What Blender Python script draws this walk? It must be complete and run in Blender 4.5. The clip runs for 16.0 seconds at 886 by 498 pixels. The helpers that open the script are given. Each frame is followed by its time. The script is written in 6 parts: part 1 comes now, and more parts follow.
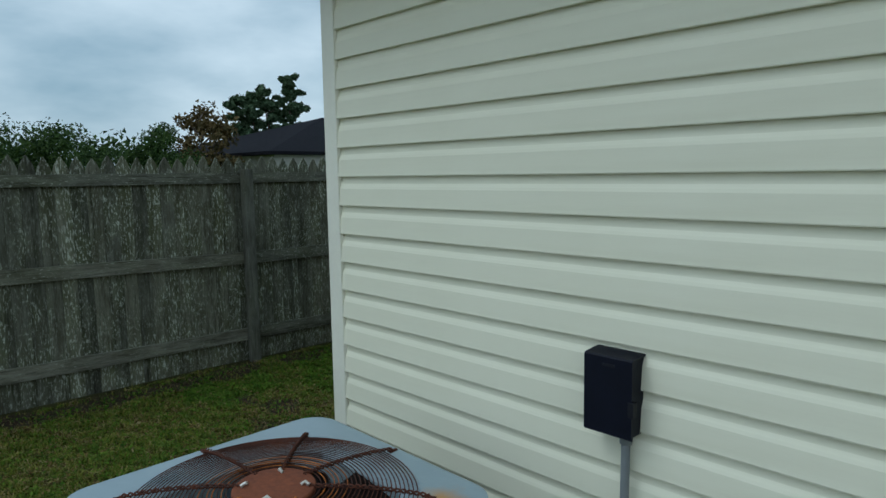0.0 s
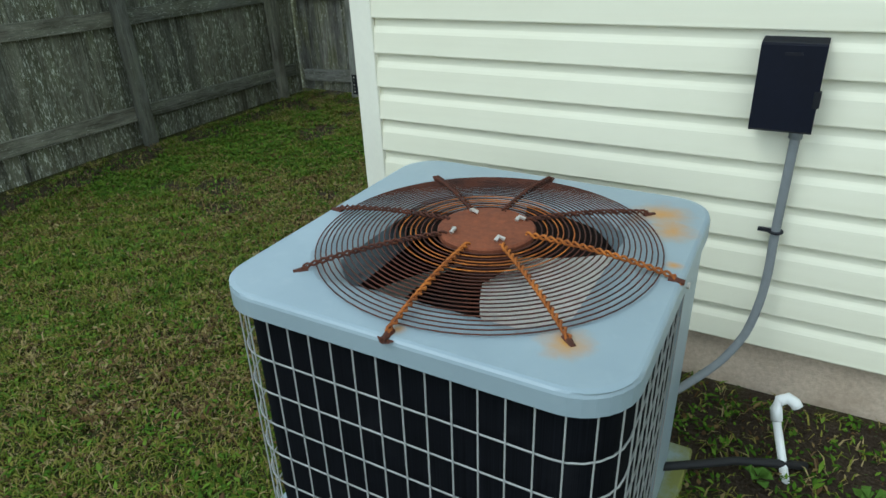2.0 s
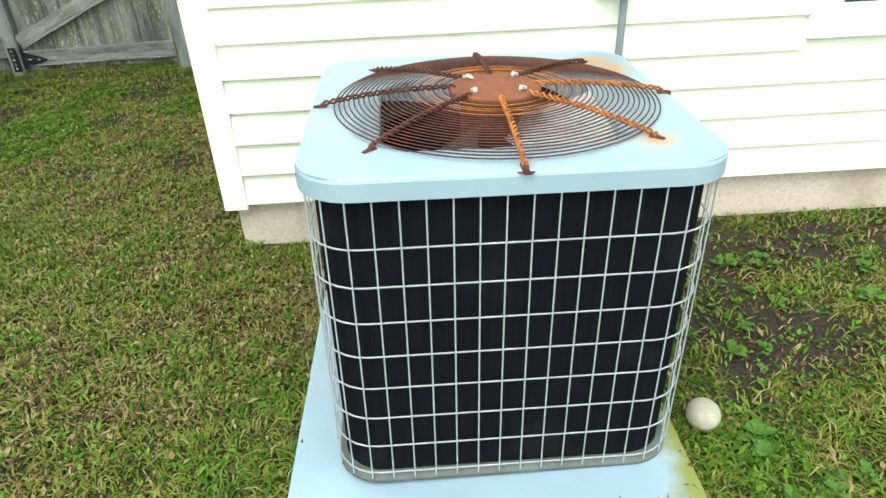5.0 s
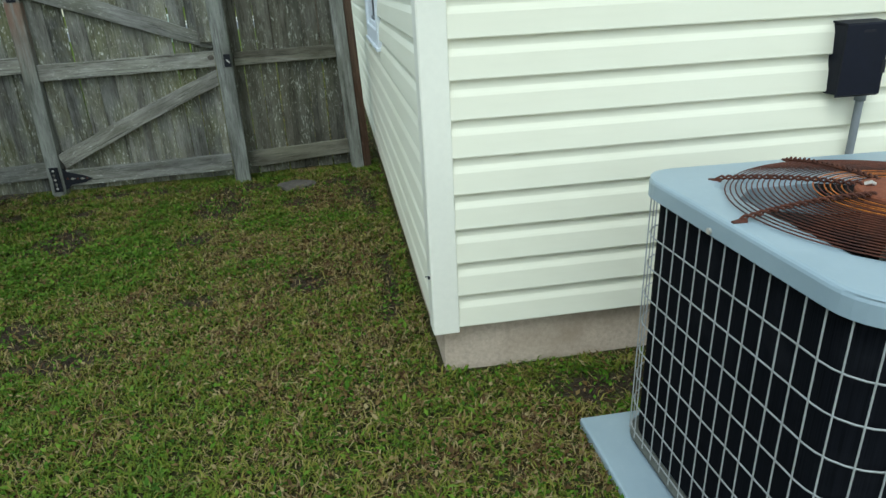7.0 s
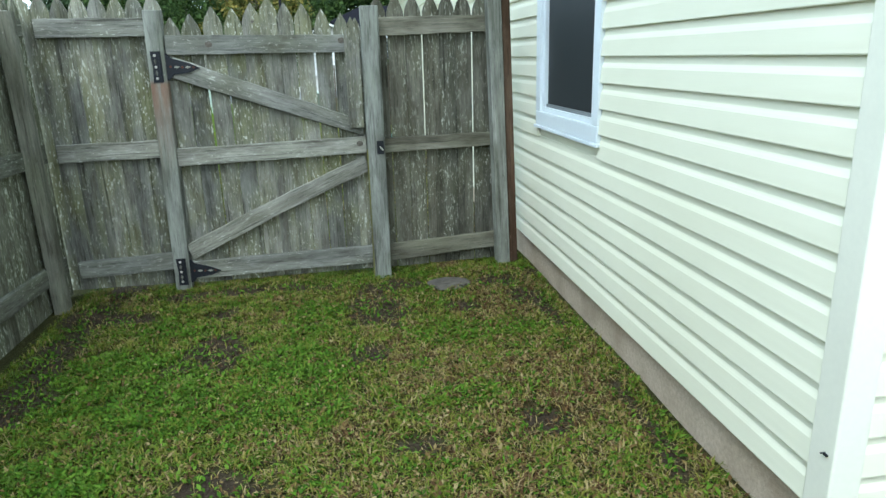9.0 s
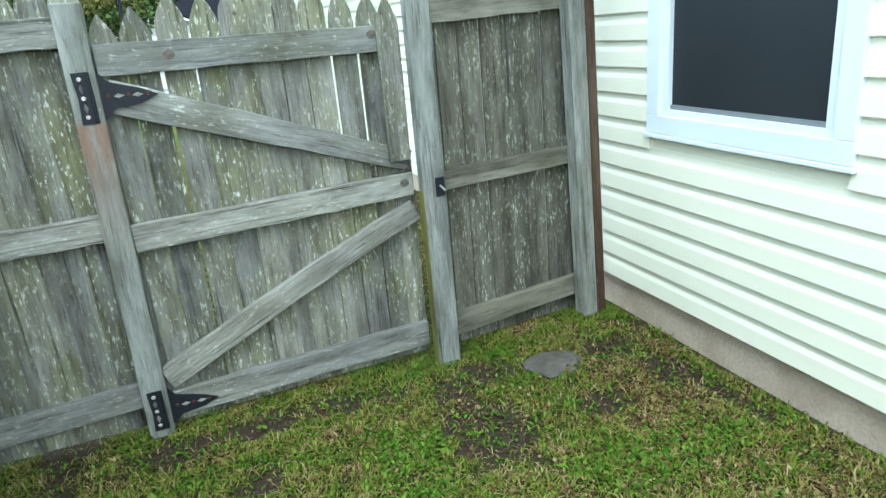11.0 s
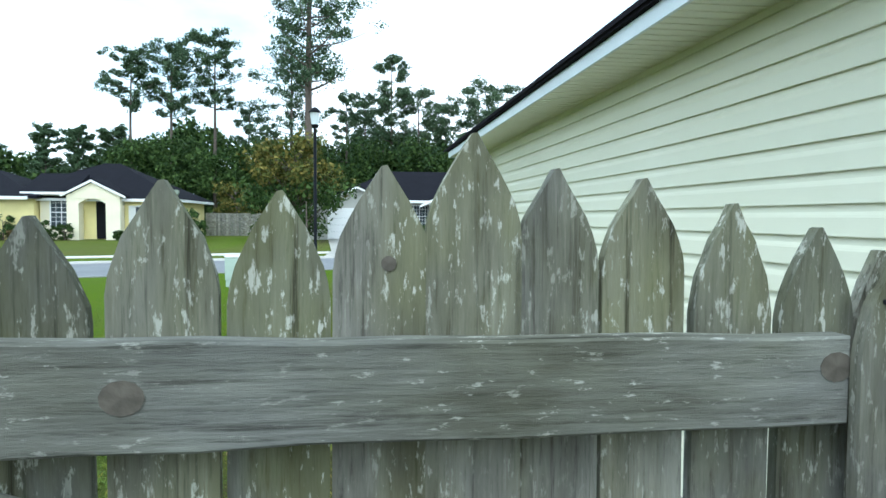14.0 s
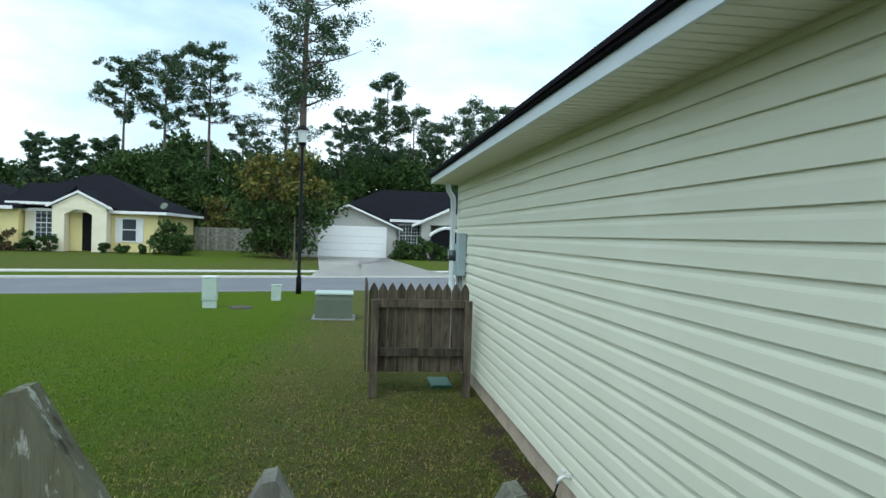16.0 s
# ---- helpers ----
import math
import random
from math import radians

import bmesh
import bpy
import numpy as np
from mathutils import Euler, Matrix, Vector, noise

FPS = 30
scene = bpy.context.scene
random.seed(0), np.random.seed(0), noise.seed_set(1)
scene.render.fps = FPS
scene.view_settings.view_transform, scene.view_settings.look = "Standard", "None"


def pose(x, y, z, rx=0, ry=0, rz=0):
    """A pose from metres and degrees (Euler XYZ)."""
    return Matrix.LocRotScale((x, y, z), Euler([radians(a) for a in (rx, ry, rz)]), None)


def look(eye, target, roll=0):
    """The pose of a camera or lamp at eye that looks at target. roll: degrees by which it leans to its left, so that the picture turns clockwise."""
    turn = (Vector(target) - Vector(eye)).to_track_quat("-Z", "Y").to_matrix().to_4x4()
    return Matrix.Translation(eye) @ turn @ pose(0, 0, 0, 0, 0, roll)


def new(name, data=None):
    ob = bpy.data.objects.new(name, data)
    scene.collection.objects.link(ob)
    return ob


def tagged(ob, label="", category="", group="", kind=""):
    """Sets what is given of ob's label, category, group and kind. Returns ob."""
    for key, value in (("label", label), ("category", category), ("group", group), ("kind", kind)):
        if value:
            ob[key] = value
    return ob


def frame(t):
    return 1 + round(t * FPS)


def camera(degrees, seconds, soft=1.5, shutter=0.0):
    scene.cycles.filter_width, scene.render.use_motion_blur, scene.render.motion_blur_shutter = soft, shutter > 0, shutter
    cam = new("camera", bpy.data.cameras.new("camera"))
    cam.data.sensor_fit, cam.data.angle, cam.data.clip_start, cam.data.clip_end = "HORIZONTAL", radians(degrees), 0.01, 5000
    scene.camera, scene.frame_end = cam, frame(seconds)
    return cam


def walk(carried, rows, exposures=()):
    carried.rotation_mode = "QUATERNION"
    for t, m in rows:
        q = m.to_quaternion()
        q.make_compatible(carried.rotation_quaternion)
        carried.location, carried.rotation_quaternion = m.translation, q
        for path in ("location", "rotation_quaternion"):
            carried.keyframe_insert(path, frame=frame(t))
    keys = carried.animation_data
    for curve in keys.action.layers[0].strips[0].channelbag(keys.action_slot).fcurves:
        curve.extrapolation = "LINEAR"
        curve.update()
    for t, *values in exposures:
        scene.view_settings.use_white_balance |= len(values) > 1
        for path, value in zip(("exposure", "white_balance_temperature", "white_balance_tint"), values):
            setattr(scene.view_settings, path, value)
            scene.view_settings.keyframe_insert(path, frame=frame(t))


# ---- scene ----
cam = camera(67.7, 16.0)
PATH = [
    (0, (2.522, -1.738, 1.733), (1.089, -0.361, 1.505), -0.9),
    (0.5, (2.262, -1.765, 1.695), (0.793, -0.463, 1.325), 0.6),
    (1, (2.038, -2.015, 1.626), (0.795, -0.552, 1.064), -2.1),
    (1.5, (1.803, -2.115, 1.575), (0.727, -0.588, 0.861), -0.9),
    (2, (1.587, -2.116, 1.527), (0.666, -0.581, 0.637), -2.9),
    (2.5, (1.46, -2.185, 1.504), (0.751, -0.559, 0.581), -1.5),
    (3, (1.344, -2.384, 1.465), (0.82, -0.691, 0.539), -2.8),
    (3.2, (1.302, -2.459, 1.463), (0.818, -0.766, 0.514), -2.6),
    (5.3, (0.624, -2.464, 1.366), (0.733, -0.743, 0.351), -4.0),
    (5.5, (0.503, -2.492, 1.375), (0.63, -0.753, 0.394), -4.9),
    (6, (0.261, -2.432, 1.396), (0.356, -0.64, 0.515), -1.1),
    (6.5, (-0.005, -2.226, 1.396), (0.077, -0.413, 0.556), -4.2),
    (7, (-0.279, -2.138, 1.392), (-0.016, -0.305, 0.635), -2.9),
    (7.5, (-0.582, -2.122, 1.423), (-0.232, -0.292, 0.696), -3.9),
    (8, (-0.809, -1.955, 1.45), (-0.539, -0.081, 0.805), -4.9),
    (8.5, (-1.026, -1.695, 1.491), (-0.79, 0.207, 0.922), -2.1),
    (8.7, (-1.134, -1.6, 1.488), (-0.895, 0.306, 0.93), -1.7),
    (10.8, (-2.036, 0.079, 1.661), (-1.376, 1.84, 0.981), -5.3),
    (11, (-2.098, 0.235, 1.626), (-1.447, 2.012, 0.982), -5.2),
    (11.5, (-2.141, 0.692, 1.503), (-1.573, 2.566, 1.098), -2.8),
    (12, (-2.229, 1.091, 1.553), (-1.628, 2.963, 1.187), -3.1),
    (12.5, (-2.214, 1.417, 1.597), (-1.71, 3.329, 1.302), -4.4),
    (13, (-2.041, 1.752, 1.655), (-1.658, 3.702, 1.435), -1.5),
    (13.5, (-1.931, 2.084, 1.71), (-1.589, 4.048, 1.547), -1.1),
    (14, (-1.859, 2.415, 1.79), (-1.603, 4.396, 1.695), 0.3),
    (14.5, (-1.755, 2.66, 1.863), (-1.56, 4.649, 1.791), 1.0),
    (15, (-1.655, 2.812, 1.92), (-1.619, 4.81, 1.853), 1.3),
    (15.5, (-1.6, 2.927, 1.953), (-1.492, 4.923, 1.909), 0.5),
    (16, (-1.589, 2.896, 1.958), (-1.316, 4.876, 1.918), 1.8),
]
EXPOSE = [(0.0, -0.48, 5450), (0.6, -0.52, 5450), (1.2, -0.46, 5500), (2.0, 0.38, 5700), (3.2, 0.82, 5850), (5.3, 1.65, 6050), (5.8, 1.32, 5950), (6.5, 0.7, 5800),
          (7.2, 0.62, 5700), (8.0, 0.66, 5600), (8.5, 0.98, 5600), (11.0, 1.8, 5450), (12.0, 1.73, 5400), (12.8, 1.8, 5450), (13.6, 1.44, 5500), (14.2, 0.95, 5500), (15.0, 0.42, 5600), (16.0, 0.42, 5620)]
walk(cam, [(t, look(eye, target, roll)) for t, eye, target, roll in PATH], [(t, stops, kelvin, 2) for t, stops, kelvin in EXPOSE])

# ---- world and light ----
world = bpy.data.worlds.new("overcast")
scene.world = world
world.use_nodes = True
wn, wl = world.node_tree.nodes, world.node_tree.links
wn.clear()
w_out = wn.new("ShaderNodeOutputWorld")
w_bg = wn.new("ShaderNodeBackground")
w_sky = wn.new("ShaderNodeTexSky")
w_sky.sky_type = 'NISHITA'
w_sky.sun_disc = False
w_sky.sun_elevation = radians(48)
w_sky.sun_rotation = radians(150)
w_sky.air_density, w_sky.dust_density = 1.3, 2.0
w_co = wn.new("ShaderNodeTexCoord")
w_map = wn.new("ShaderNodeMapping")
w_map.inputs["Scale"].default_value = (1.0, 1.0, 2.6)
w_map.inputs["Location"].default_value = (0.35, 0.1, 0.2)
w_noise = wn.new("ShaderNodeTexNoise")
w_noise.inputs["Scale"].default_value = 1.7
w_noise.inputs["Detail"].default_value = 6.0
w_noise.inputs["Roughness"].default_value = 0.52
w_ramp = wn.new("ShaderNodeValToRGB")
w_ramp.color_ramp.elements[0].position, w_ramp.color_ramp.elements[0].color = 0.33, (4.7, 6.1, 6.8, 1)
w_ramp.color_ramp.elements[1].position, w_ramp.color_ramp.elements[1].color = 0.63, (13.5, 13.7, 13.4, 1)
w_mix = wn.new("ShaderNodeMixRGB")
w_mix.inputs[0].default_value = 0.86
wl.new(w_co.outputs["Generated"], w_map.inputs[0])
wl.new(w_map.outputs[0], w_noise.inputs["Vector"])
w_dir = wn.new("ShaderNodeVectorMath")
w_dir.operation = 'DOT_PRODUCT'
w_dir.inputs[1].default_value = (0.05, 0.0, -0.10)
w_gap = wn.new("ShaderNodeVectorMath")
w_gap.operation = 'DOT_PRODUCT'
w_gap.inputs[1].default_value = (-0.47, 0.84, 0.27)
w_thin = wn.new("ShaderNodeMapRange")
w_thin.inputs["From Min"].default_value, w_thin.inputs["From Max"].default_value = 0.84, 0.985
w_thin.inputs["To Min"].default_value, w_thin.inputs["To Max"].default_value = 0.06, -0.12
w_sum = wn.new("ShaderNodeMath")
w_add = wn.new("ShaderNodeMath")
wl.new(w_co.outputs["Generated"], w_dir.inputs[0])
wl.new(w_co.outputs["Generated"], w_gap.inputs[0])
wl.new(w_gap.outputs["Value"], w_thin.inputs["Value"])
wl.new(w_noise.outputs[0], w_sum.inputs[0])
wl.new(w_thin.outputs[0], w_sum.inputs[1])
wl.new(w_sum.outputs[0], w_add.inputs[0])
wl.new(w_dir.outputs["Value"], w_add.inputs[1])
wl.new(w_add.outputs[0], w_ramp.inputs[0])
wl.new(w_sky.outputs[0], w_mix.inputs[1])
wl.new(w_ramp.outputs[0], w_mix.inputs[2])
wl.new(w_mix.outputs[0], w_bg.inputs[0])
w_bg.inputs[1].default_value = 0.10
wl.new(w_bg.outputs[0], w_out.inputs[0])

sun = new("sun", bpy.data.lights.new("sun", 'SUN'))
sun.data.energy, sun.data.angle, sun.data.color = 0.9, radians(25), (1.0, 0.97, 0.92)
sun.matrix_world = look((0, 0, 0), (0.36, 0.55, -1.0))


# ---- materials ----
def mat(name, rough=0.7, metal=0.0, gloss=0.5):
    m = bpy.data.materials.new(name)
    m.use_nodes = True
    b = m.node_tree.nodes["Principled BSDF"]
    b.inputs["Roughness"].default_value = rough
    b.inputs["Metallic"].default_value = metal
    b.inputs["Specular IOR Level"].default_value = gloss
    return m, m.node_tree.nodes, m.node_tree.links, b


def coords(n, l, scale=(1, 1, 1), kind="Object", shift=False):
    c = n.new("ShaderNodeTexCoord")
    mp = n.new("ShaderNodeMapping")
    mp.inputs["Scale"].default_value = scale
    l.new(c.outputs[kind], mp.inputs[0])
    if shift:
        info = n.new("ShaderNodeObjectInfo")
        mul = n.new("ShaderNodeMath")
        mul.operation = 'MULTIPLY'
        mul.inputs[1].default_value = 37.0
        l.new(info.outputs["Random"], mul.inputs[0])
        l.new(mul.outputs[0], mp.inputs["Location"])
    return mp.outputs[0]


def noise_tex(n, l, vec, scale, detail=4.0, rough=0.55):
    t = n.new("ShaderNodeTexNoise")
    t.inputs["Scale"].default_value = scale
    t.inputs["Detail"].default_value = detail
    t.inputs["Roughness"].default_value = rough
    l.new(vec, t.inputs["Vector"])
    return t.outputs[0]


def ramp(n, l, fac, stops):
    r = n.new("ShaderNodeValToRGB")
    e = r.color_ramp.elements
    while len(e) < len(stops):
        e.new(0.5)
    for k, (p, c) in enumerate(stops):
        e[k].position = p
        e[k].color = (*c, 1) if len(c) == 3 else c
    l.new(fac, r.inputs[0])
    return r.outputs[0]


def mix(n, l, fac, a, b, mode='MIX'):
    m = n.new("ShaderNodeMixRGB")
    m.blend_type = mode
    for sock, v in ((m.inputs[0], fac), (m.inputs[1], a), (m.inputs[2], b)):
        if isinstance(v, (int, float)):
            sock.default_value = v
        elif isinstance(v, tuple):
            sock.default_value = (*v, 1)
        else:
            l.new(v, sock)
    return m.outputs[0]


def bump(n, l, b, height, strength=0.3, distance=0.01):
    bp = n.new("ShaderNodeBump")
    bp.inputs["Strength"].default_value = strength
    bp.inputs["Distance"].default_value = distance
    l.new(height, bp.inputs["Height"])
    l.new(bp.outputs[0], b.inputs["Normal"])


def plain(name, c, rough=0.6, metal=0.0, var=0.15, scale=6.0, fine=60.0, bumpiness=0.1, shift=False, gloss=0.3):
    m, n, l, b = mat(name, rough, metal, gloss)
    v = coords(n, l, shift=shift)
    big = noise_tex(n, l, v, scale)
    small = noise_tex(n, l, v, fine, 3)
    lo = tuple(x * (1 - var) for x in c)
    hi = tuple(min(1, x * (1 + var)) for x in c)
    col = ramp(n, l, big, [(0.3, lo), (0.7, hi)])
    col = mix(n, l, 0.25, col, ramp(n, l, small, [(0.35, lo), (0.65, hi)]))
    l.new(col, b.inputs["Base Color"])
    if bumpiness:
        bump(n, l, b, small, bumpiness, 0.004)
    return m


def wood(name, axis, base, pale, moss, moss_amount=0.35, flake=0.55):
    """Weathered fence wood, its grain along the given axis of the object."""
    m, n, l, b = mat(name, 0.9, 0.0, 0.15)

    def along(across, length):
        v = [across] * 3
        v[axis] = length
        return coords(n, l, tuple(v), shift=True)
    g = noise_tex(n, l, along(70.0, 4.5), 1.6, 8, 0.75)
    s = noise_tex(n, l, along(80.0, 24.0), 1.0, 7, 0.70)
    s2 = noise_tex(n, l, along(110.0, 26.0), 1.0, 4, 0.6)
    big = noise_tex(n, l, along(4.0, 2.0), 1.0, 4, 0.6)
    dirt = noise_tex(n, l, along(9.0, 1.1), 1.0, 4, 0.6)
    dark = tuple(x * 0.45 for x in base)
    lite = tuple(x * 1.35 for x in base)
    col = ramp(n, l, g, [(0.34, dark), (0.47, base), (0.54, base), (0.66, lite)])
    info = n.new("ShaderNodeObjectInfo")
    tint = ramp(n, l, info.outputs["Random"], [(0.0, (0.66, 0.67, 0.66)), (0.35, (0.88, 0.88, 0.86)), (0.7, (1.0, 0.98, 0.92)), (1.0, (1.24, 1.22, 1.17))])
    col = mix(n, l, 1.0, col, tint, 'MULTIPLY')
    col = mix(n, l, 1.0, col, ramp(n, l, dirt, [(0.34, (0.55, 0.55, 0.53)), (0.58, (1.0, 1.0, 1.0))]), 'MULTIPLY')
    col = mix(n, l, ramp(n, l, big, [(0.42, (0, 0, 0)), (0.66, (moss_amount,) * 3)]), col, moss)
    spread = ramp(n, l, big, [(0.40, (0.12, 0.12, 0.12)), (0.58, (1.1, 1.1, 1.1))])
    mask = mix(n, l, 1.0, ramp(n, l, s, [(flake, (0, 0, 0)), (flake + 0.05, (0.72, 0.72, 0.72))]), spread, 'MULTIPLY')
    col = mix(n, l, mask, col, pale)
    crack = noise_tex(n, l, along(52.0, 1.6), 1.0, 6, 0.7)
    col = mix(n, l, 1.0, col, ramp(n, l, crack, [(0.32, (0.30, 0.29, 0.27)), (0.43, (0.95, 0.95, 0.94)), (0.60, (1.06, 1.06, 1.05))]), 'MULTIPLY')
    blotch = noise_tex(n, l, along(14.0, 3.5), 1.0, 5, 0.6)
    col = mix(n, l, 1.0, col, ramp(n, l, blotch, [(0.36, (0.66, 0.65, 0.62)), (0.54, (1.0, 1.0, 1.0)), (0.70, (1.18, 1.19, 1.16))]), 'MULTIPLY')
    col = mix(n, l, ramp(n, l, s2, [(0.66, (0, 0, 0)), (0.74, (0.55, 0.55, 0.55))]), col, pale)
    l.new(col, b.inputs["Base Color"])
    bump(n, l, b, g, 0.6, 0.006)
    return m


def metal_rust(name, dark, bright, scale=7.0):
    m, n, l, b = mat(name, 0.85, 0.1)
    v = coords(n, l, kind="Object")
    k = noise_tex(n, l, v, scale, 3)
    f = noise_tex(n, l, v, 90, 4)
    col = ramp(n, l, k, [(0.38, dark), (0.66, bright)])
    col = mix(n, l, 0.35, col, ramp(n, l, f, [(0.3, dark), (0.7, tuple(min(1, x * 1.5) for x in bright))]))
    l.new(col, b.inputs["Base Color"])
    bump(n, l, b, f, 0.4, 0.003)
    return m


def siding_material():
    m, n, l, b = mat("cream_vinyl", 0.5, 0.0, 0.25)
    v = coords(n, l, (1, 1, 1))
    big = noise_tex(n, l, v, 0.9, 3)
    grime = noise_tex(n, l, coords(n, l, (0.6, 0.6, 9.0)), 1.6, 5)
    wood_grain = noise_tex(n, l, coords(n, l, (3.0, 3.0, 60.0)), 4.0, 4)
    col = ramp(n, l, big, [(0.3, (0.75, 0.735, 0.575)), (0.7, (0.80, 0.785, 0.635))])
    col = mix(n, l, ramp(n, l, grime, [(0.5, (0, 0, 0)), (0.85, (0.30, 0.30, 0.30))]), col, (0.60, 0.575, 0.42))
    l.new(col, b.inputs["Base Color"])
    bump(n, l, b, wood_grain, 0.06, 0.002)
    return m


def ground_material():
    m, n, l, b = mat("lawn_soil", 0.95, 0.0, 0.05)
    v = coords(n, l)
    att = n.new("ShaderNodeAttribute")
    att.attribute_name = "cover"
    sep = n.new("ShaderNodeSeparateColor")
    l.new(att.outputs["Color"], sep.inputs[0])
    fine = noise_tex(n, l, v, 90, 5, 0.7)
    mid = noise_tex(n, l, v, 9, 5, 0.6)
    big = noise_tex(n, l, v, 0.6, 3)
    green = ramp(n, l, fine, [(0.25, (0.030, 0.062, 0.0010)), (0.5, (0.070, 0.122, 0.0016)), (0.75, (0.115, 0.170, 0.004))])
    dry = ramp(n, l, fine, [(0.25, (0.035, 0.034, 0.012)), (0.5, (0.10, 0.098, 0.032)), (0.75, (0.17, 0.15, 0.065))])
    soil = ramp(n, l, fine, [(0.25, (0.020, 0.014, 0.010)), (0.55, (0.060, 0.044, 0.032)), (0.8, (0.125, 0.097, 0.074))])
    grass = mix(n, l, sep.outputs[1], dry, green)
    grass = mix(n, l, ramp(n, l, mid, [(0.45, (0, 0, 0)), (0.7, (0.45, 0.45, 0.45))]), grass, dry)
    grass = mix(n, l, ramp(n, l, big, [(0.3, (0, 0, 0)), (0.75, (0.25, 0.25, 0.25))]), grass, (0.05, 0.09, 0.012))
    col = mix(n, l, sep.outputs[0], grass, soil)
    thatch = ramp(n, l, fine, [(0.3, (0.016, 0.015, 0.008)), (0.55, (0.045, 0.043, 0.018)), (0.8, (0.11, 0.095, 0.045))])
    keep = mix(n, l, 1.0, sep.outputs[2], ramp(n, l, sep.outputs[0], [(0.2, (1, 1, 1)), (0.8, (0.15, 0.15, 0.15))]), 'MULTIPLY')
    col = mix(n, l, keep, col, thatch)
    l.new(col, b.inputs["Base Color"])
    bump(n, l, b, fine, 0.8, 0.02)
    return m


def blade_material(name, stops, rough=0.6, attr="tint"):
    m, n, l, b = mat(name, rough, 0.0, 0.08)
    att = n.new("ShaderNodeAttribute")
    att.attribute_name = attr
    col = ramp(n, l, att.outputs["Fac"], stops)
    l.new(col, b.inputs["Base Color"])
    b.inputs["Subsurface Weight"].default_value = 0.0
    return m


def leaf_material(name, lo, mid, hi):
    m, n, l, b = mat(name, 0.75, 0.0, 0.1)
    geo = n.new("ShaderNodeNewGeometry")
    col = ramp(n, l, geo.outputs["Random Per Island"], [(0.0, lo), (0.55, mid), (1.0, hi)])
    l.new(col, b.inputs["Base Color"])
    return m


def pine_bark_material():
    m, n, l, b = mat("pine_bark", 0.95)
    f = noise_tex(n, l, coords(n, l, (6, 6, 1.4)), 3.0, 6, 0.7)
    l.new(ramp(n, l, f, [(0.3, (0.045, 0.036, 0.030)), (0.7, (0.17, 0.135, 0.11))]), b.inputs["Base Color"])
    bump(n, l, b, f, 0.6, 0.05)
    return m


def asphalt_material():
    m, n, l, b = mat("asphalt", 0.95, 0.0, 0.1)
    v = coords(n, l)
    f = noise_tex(n, l, v, 40, 4, 0.7)
    g = noise_tex(n, l, v, 0.5, 4)
    c = ramp(n, l, f, [(0.3, (0.14, 0.145, 0.155)), (0.7, (0.22, 0.225, 0.235))])
    l.new(mix(n, l, 0.3, c, ramp(n, l, g, [(0.3, (0.13, 0.135, 0.145)), (0.7, (0.25, 0.255, 0.265))])), b.inputs["Base Color"])
    return m


def concrete(name, c, stain=(0.22, 0.19, 0.15)):
    m, n, l, b = mat(name, 0.92, 0.0, 0.15)
    v = coords(n, l)
    f = noise_tex(n, l, v, 55, 5, 0.7)
    g = noise_tex(n, l, v, 3.2, 5, 0.6)
    base = ramp(n, l, f, [(0.25, tuple(x * 0.72 for x in c)), (0.55, c), (0.8, tuple(min(1, x * 1.2) for x in c))])
    l.new(mix(n, l, ramp(n, l, g, [(0.45, (0, 0, 0)), (0.72, (0.65, 0.65, 0.65))]), base, stain), b.inputs["Base Color"])
    bump(n, l, b, f, 0.5, 0.008)
    return m


def painted_cap_material(stains=()):
    m, n, l, b = mat("blue_grey_paint", 0.38)
    v = coords(n, l)
    f = noise_tex(n, l, v, 30, 4)
    g = noise_tex(n, l, v, 4.0, 4)
    col = ramp(n, l, g, [(0.3, (0.255, 0.325, 0.365)), (0.7, (0.295, 0.37, 0.41))])
    col = mix(n, l, ramp(n, l, f, [(0.55, (0, 0, 0)), (0.8, (0.25, 0.25, 0.25))]), col, (0.36, 0.42, 0.45))
    # rust run-off round the guard's feet
    ragged = noise_tex(n, l, v, 24, 5, 0.65)
    for x, y, size in stains:
        flat = n.new("ShaderNodeVectorMath")
        flat.operation = 'MULTIPLY'
        flat.inputs[1].default_value = (1, 1, 0)
        l.new(v, flat.inputs[0])
        far = n.new("ShaderNodeVectorMath")
        far.operation = 'DISTANCE'
        far.inputs[1].default_value = (x, y, 0)
        l.new(flat.outputs[0], far.inputs[0])
        grow = n.new("ShaderNodeMath")
        grow.operation = 'MULTIPLY_ADD'
        grow.inputs[1].default_value = 1.1 * size
        l.new(ragged, grow.inputs[0])
        l.new(far.outputs["Value"], grow.inputs[2])
        mask = ramp(n, l, grow.outputs[0], [(0.55 * size, (1.0, 1.0, 1.0)), (1.6 * size, (0, 0, 0))])
        col = mix(n, l, mask, col, (0.46, 0.235, 0.055))
    l.new(col, b.inputs["Base Color"])
    bump(n, l, b, f, 0.05, 0.002)
    return m


def coil_material():
    m, n, l, b = mat("black_condenser_fins", 0.9)
    b.inputs["Specular IOR Level"].default_value = 0.05
    v = coords(n, l)
    fins = noise_tex(n, l, coords(n, l, (420, 420, 3)), 1.0, 2)
    g = noise_tex(n, l, v, 7.0, 4)
    col = ramp(n, l, fins, [(0.3, (0.0025, 0.003, 0.004)), (0.7, (0.008, 0.009, 0.012))])
    col = mix(n, l, ramp(n, l, g, [(0.56, (0, 0, 0)), (0.8, (0.4, 0.4, 0.4))]), col, (0.022, 0.023, 0.026))
    l.new(col, b.inputs["Base Color"])
    return m


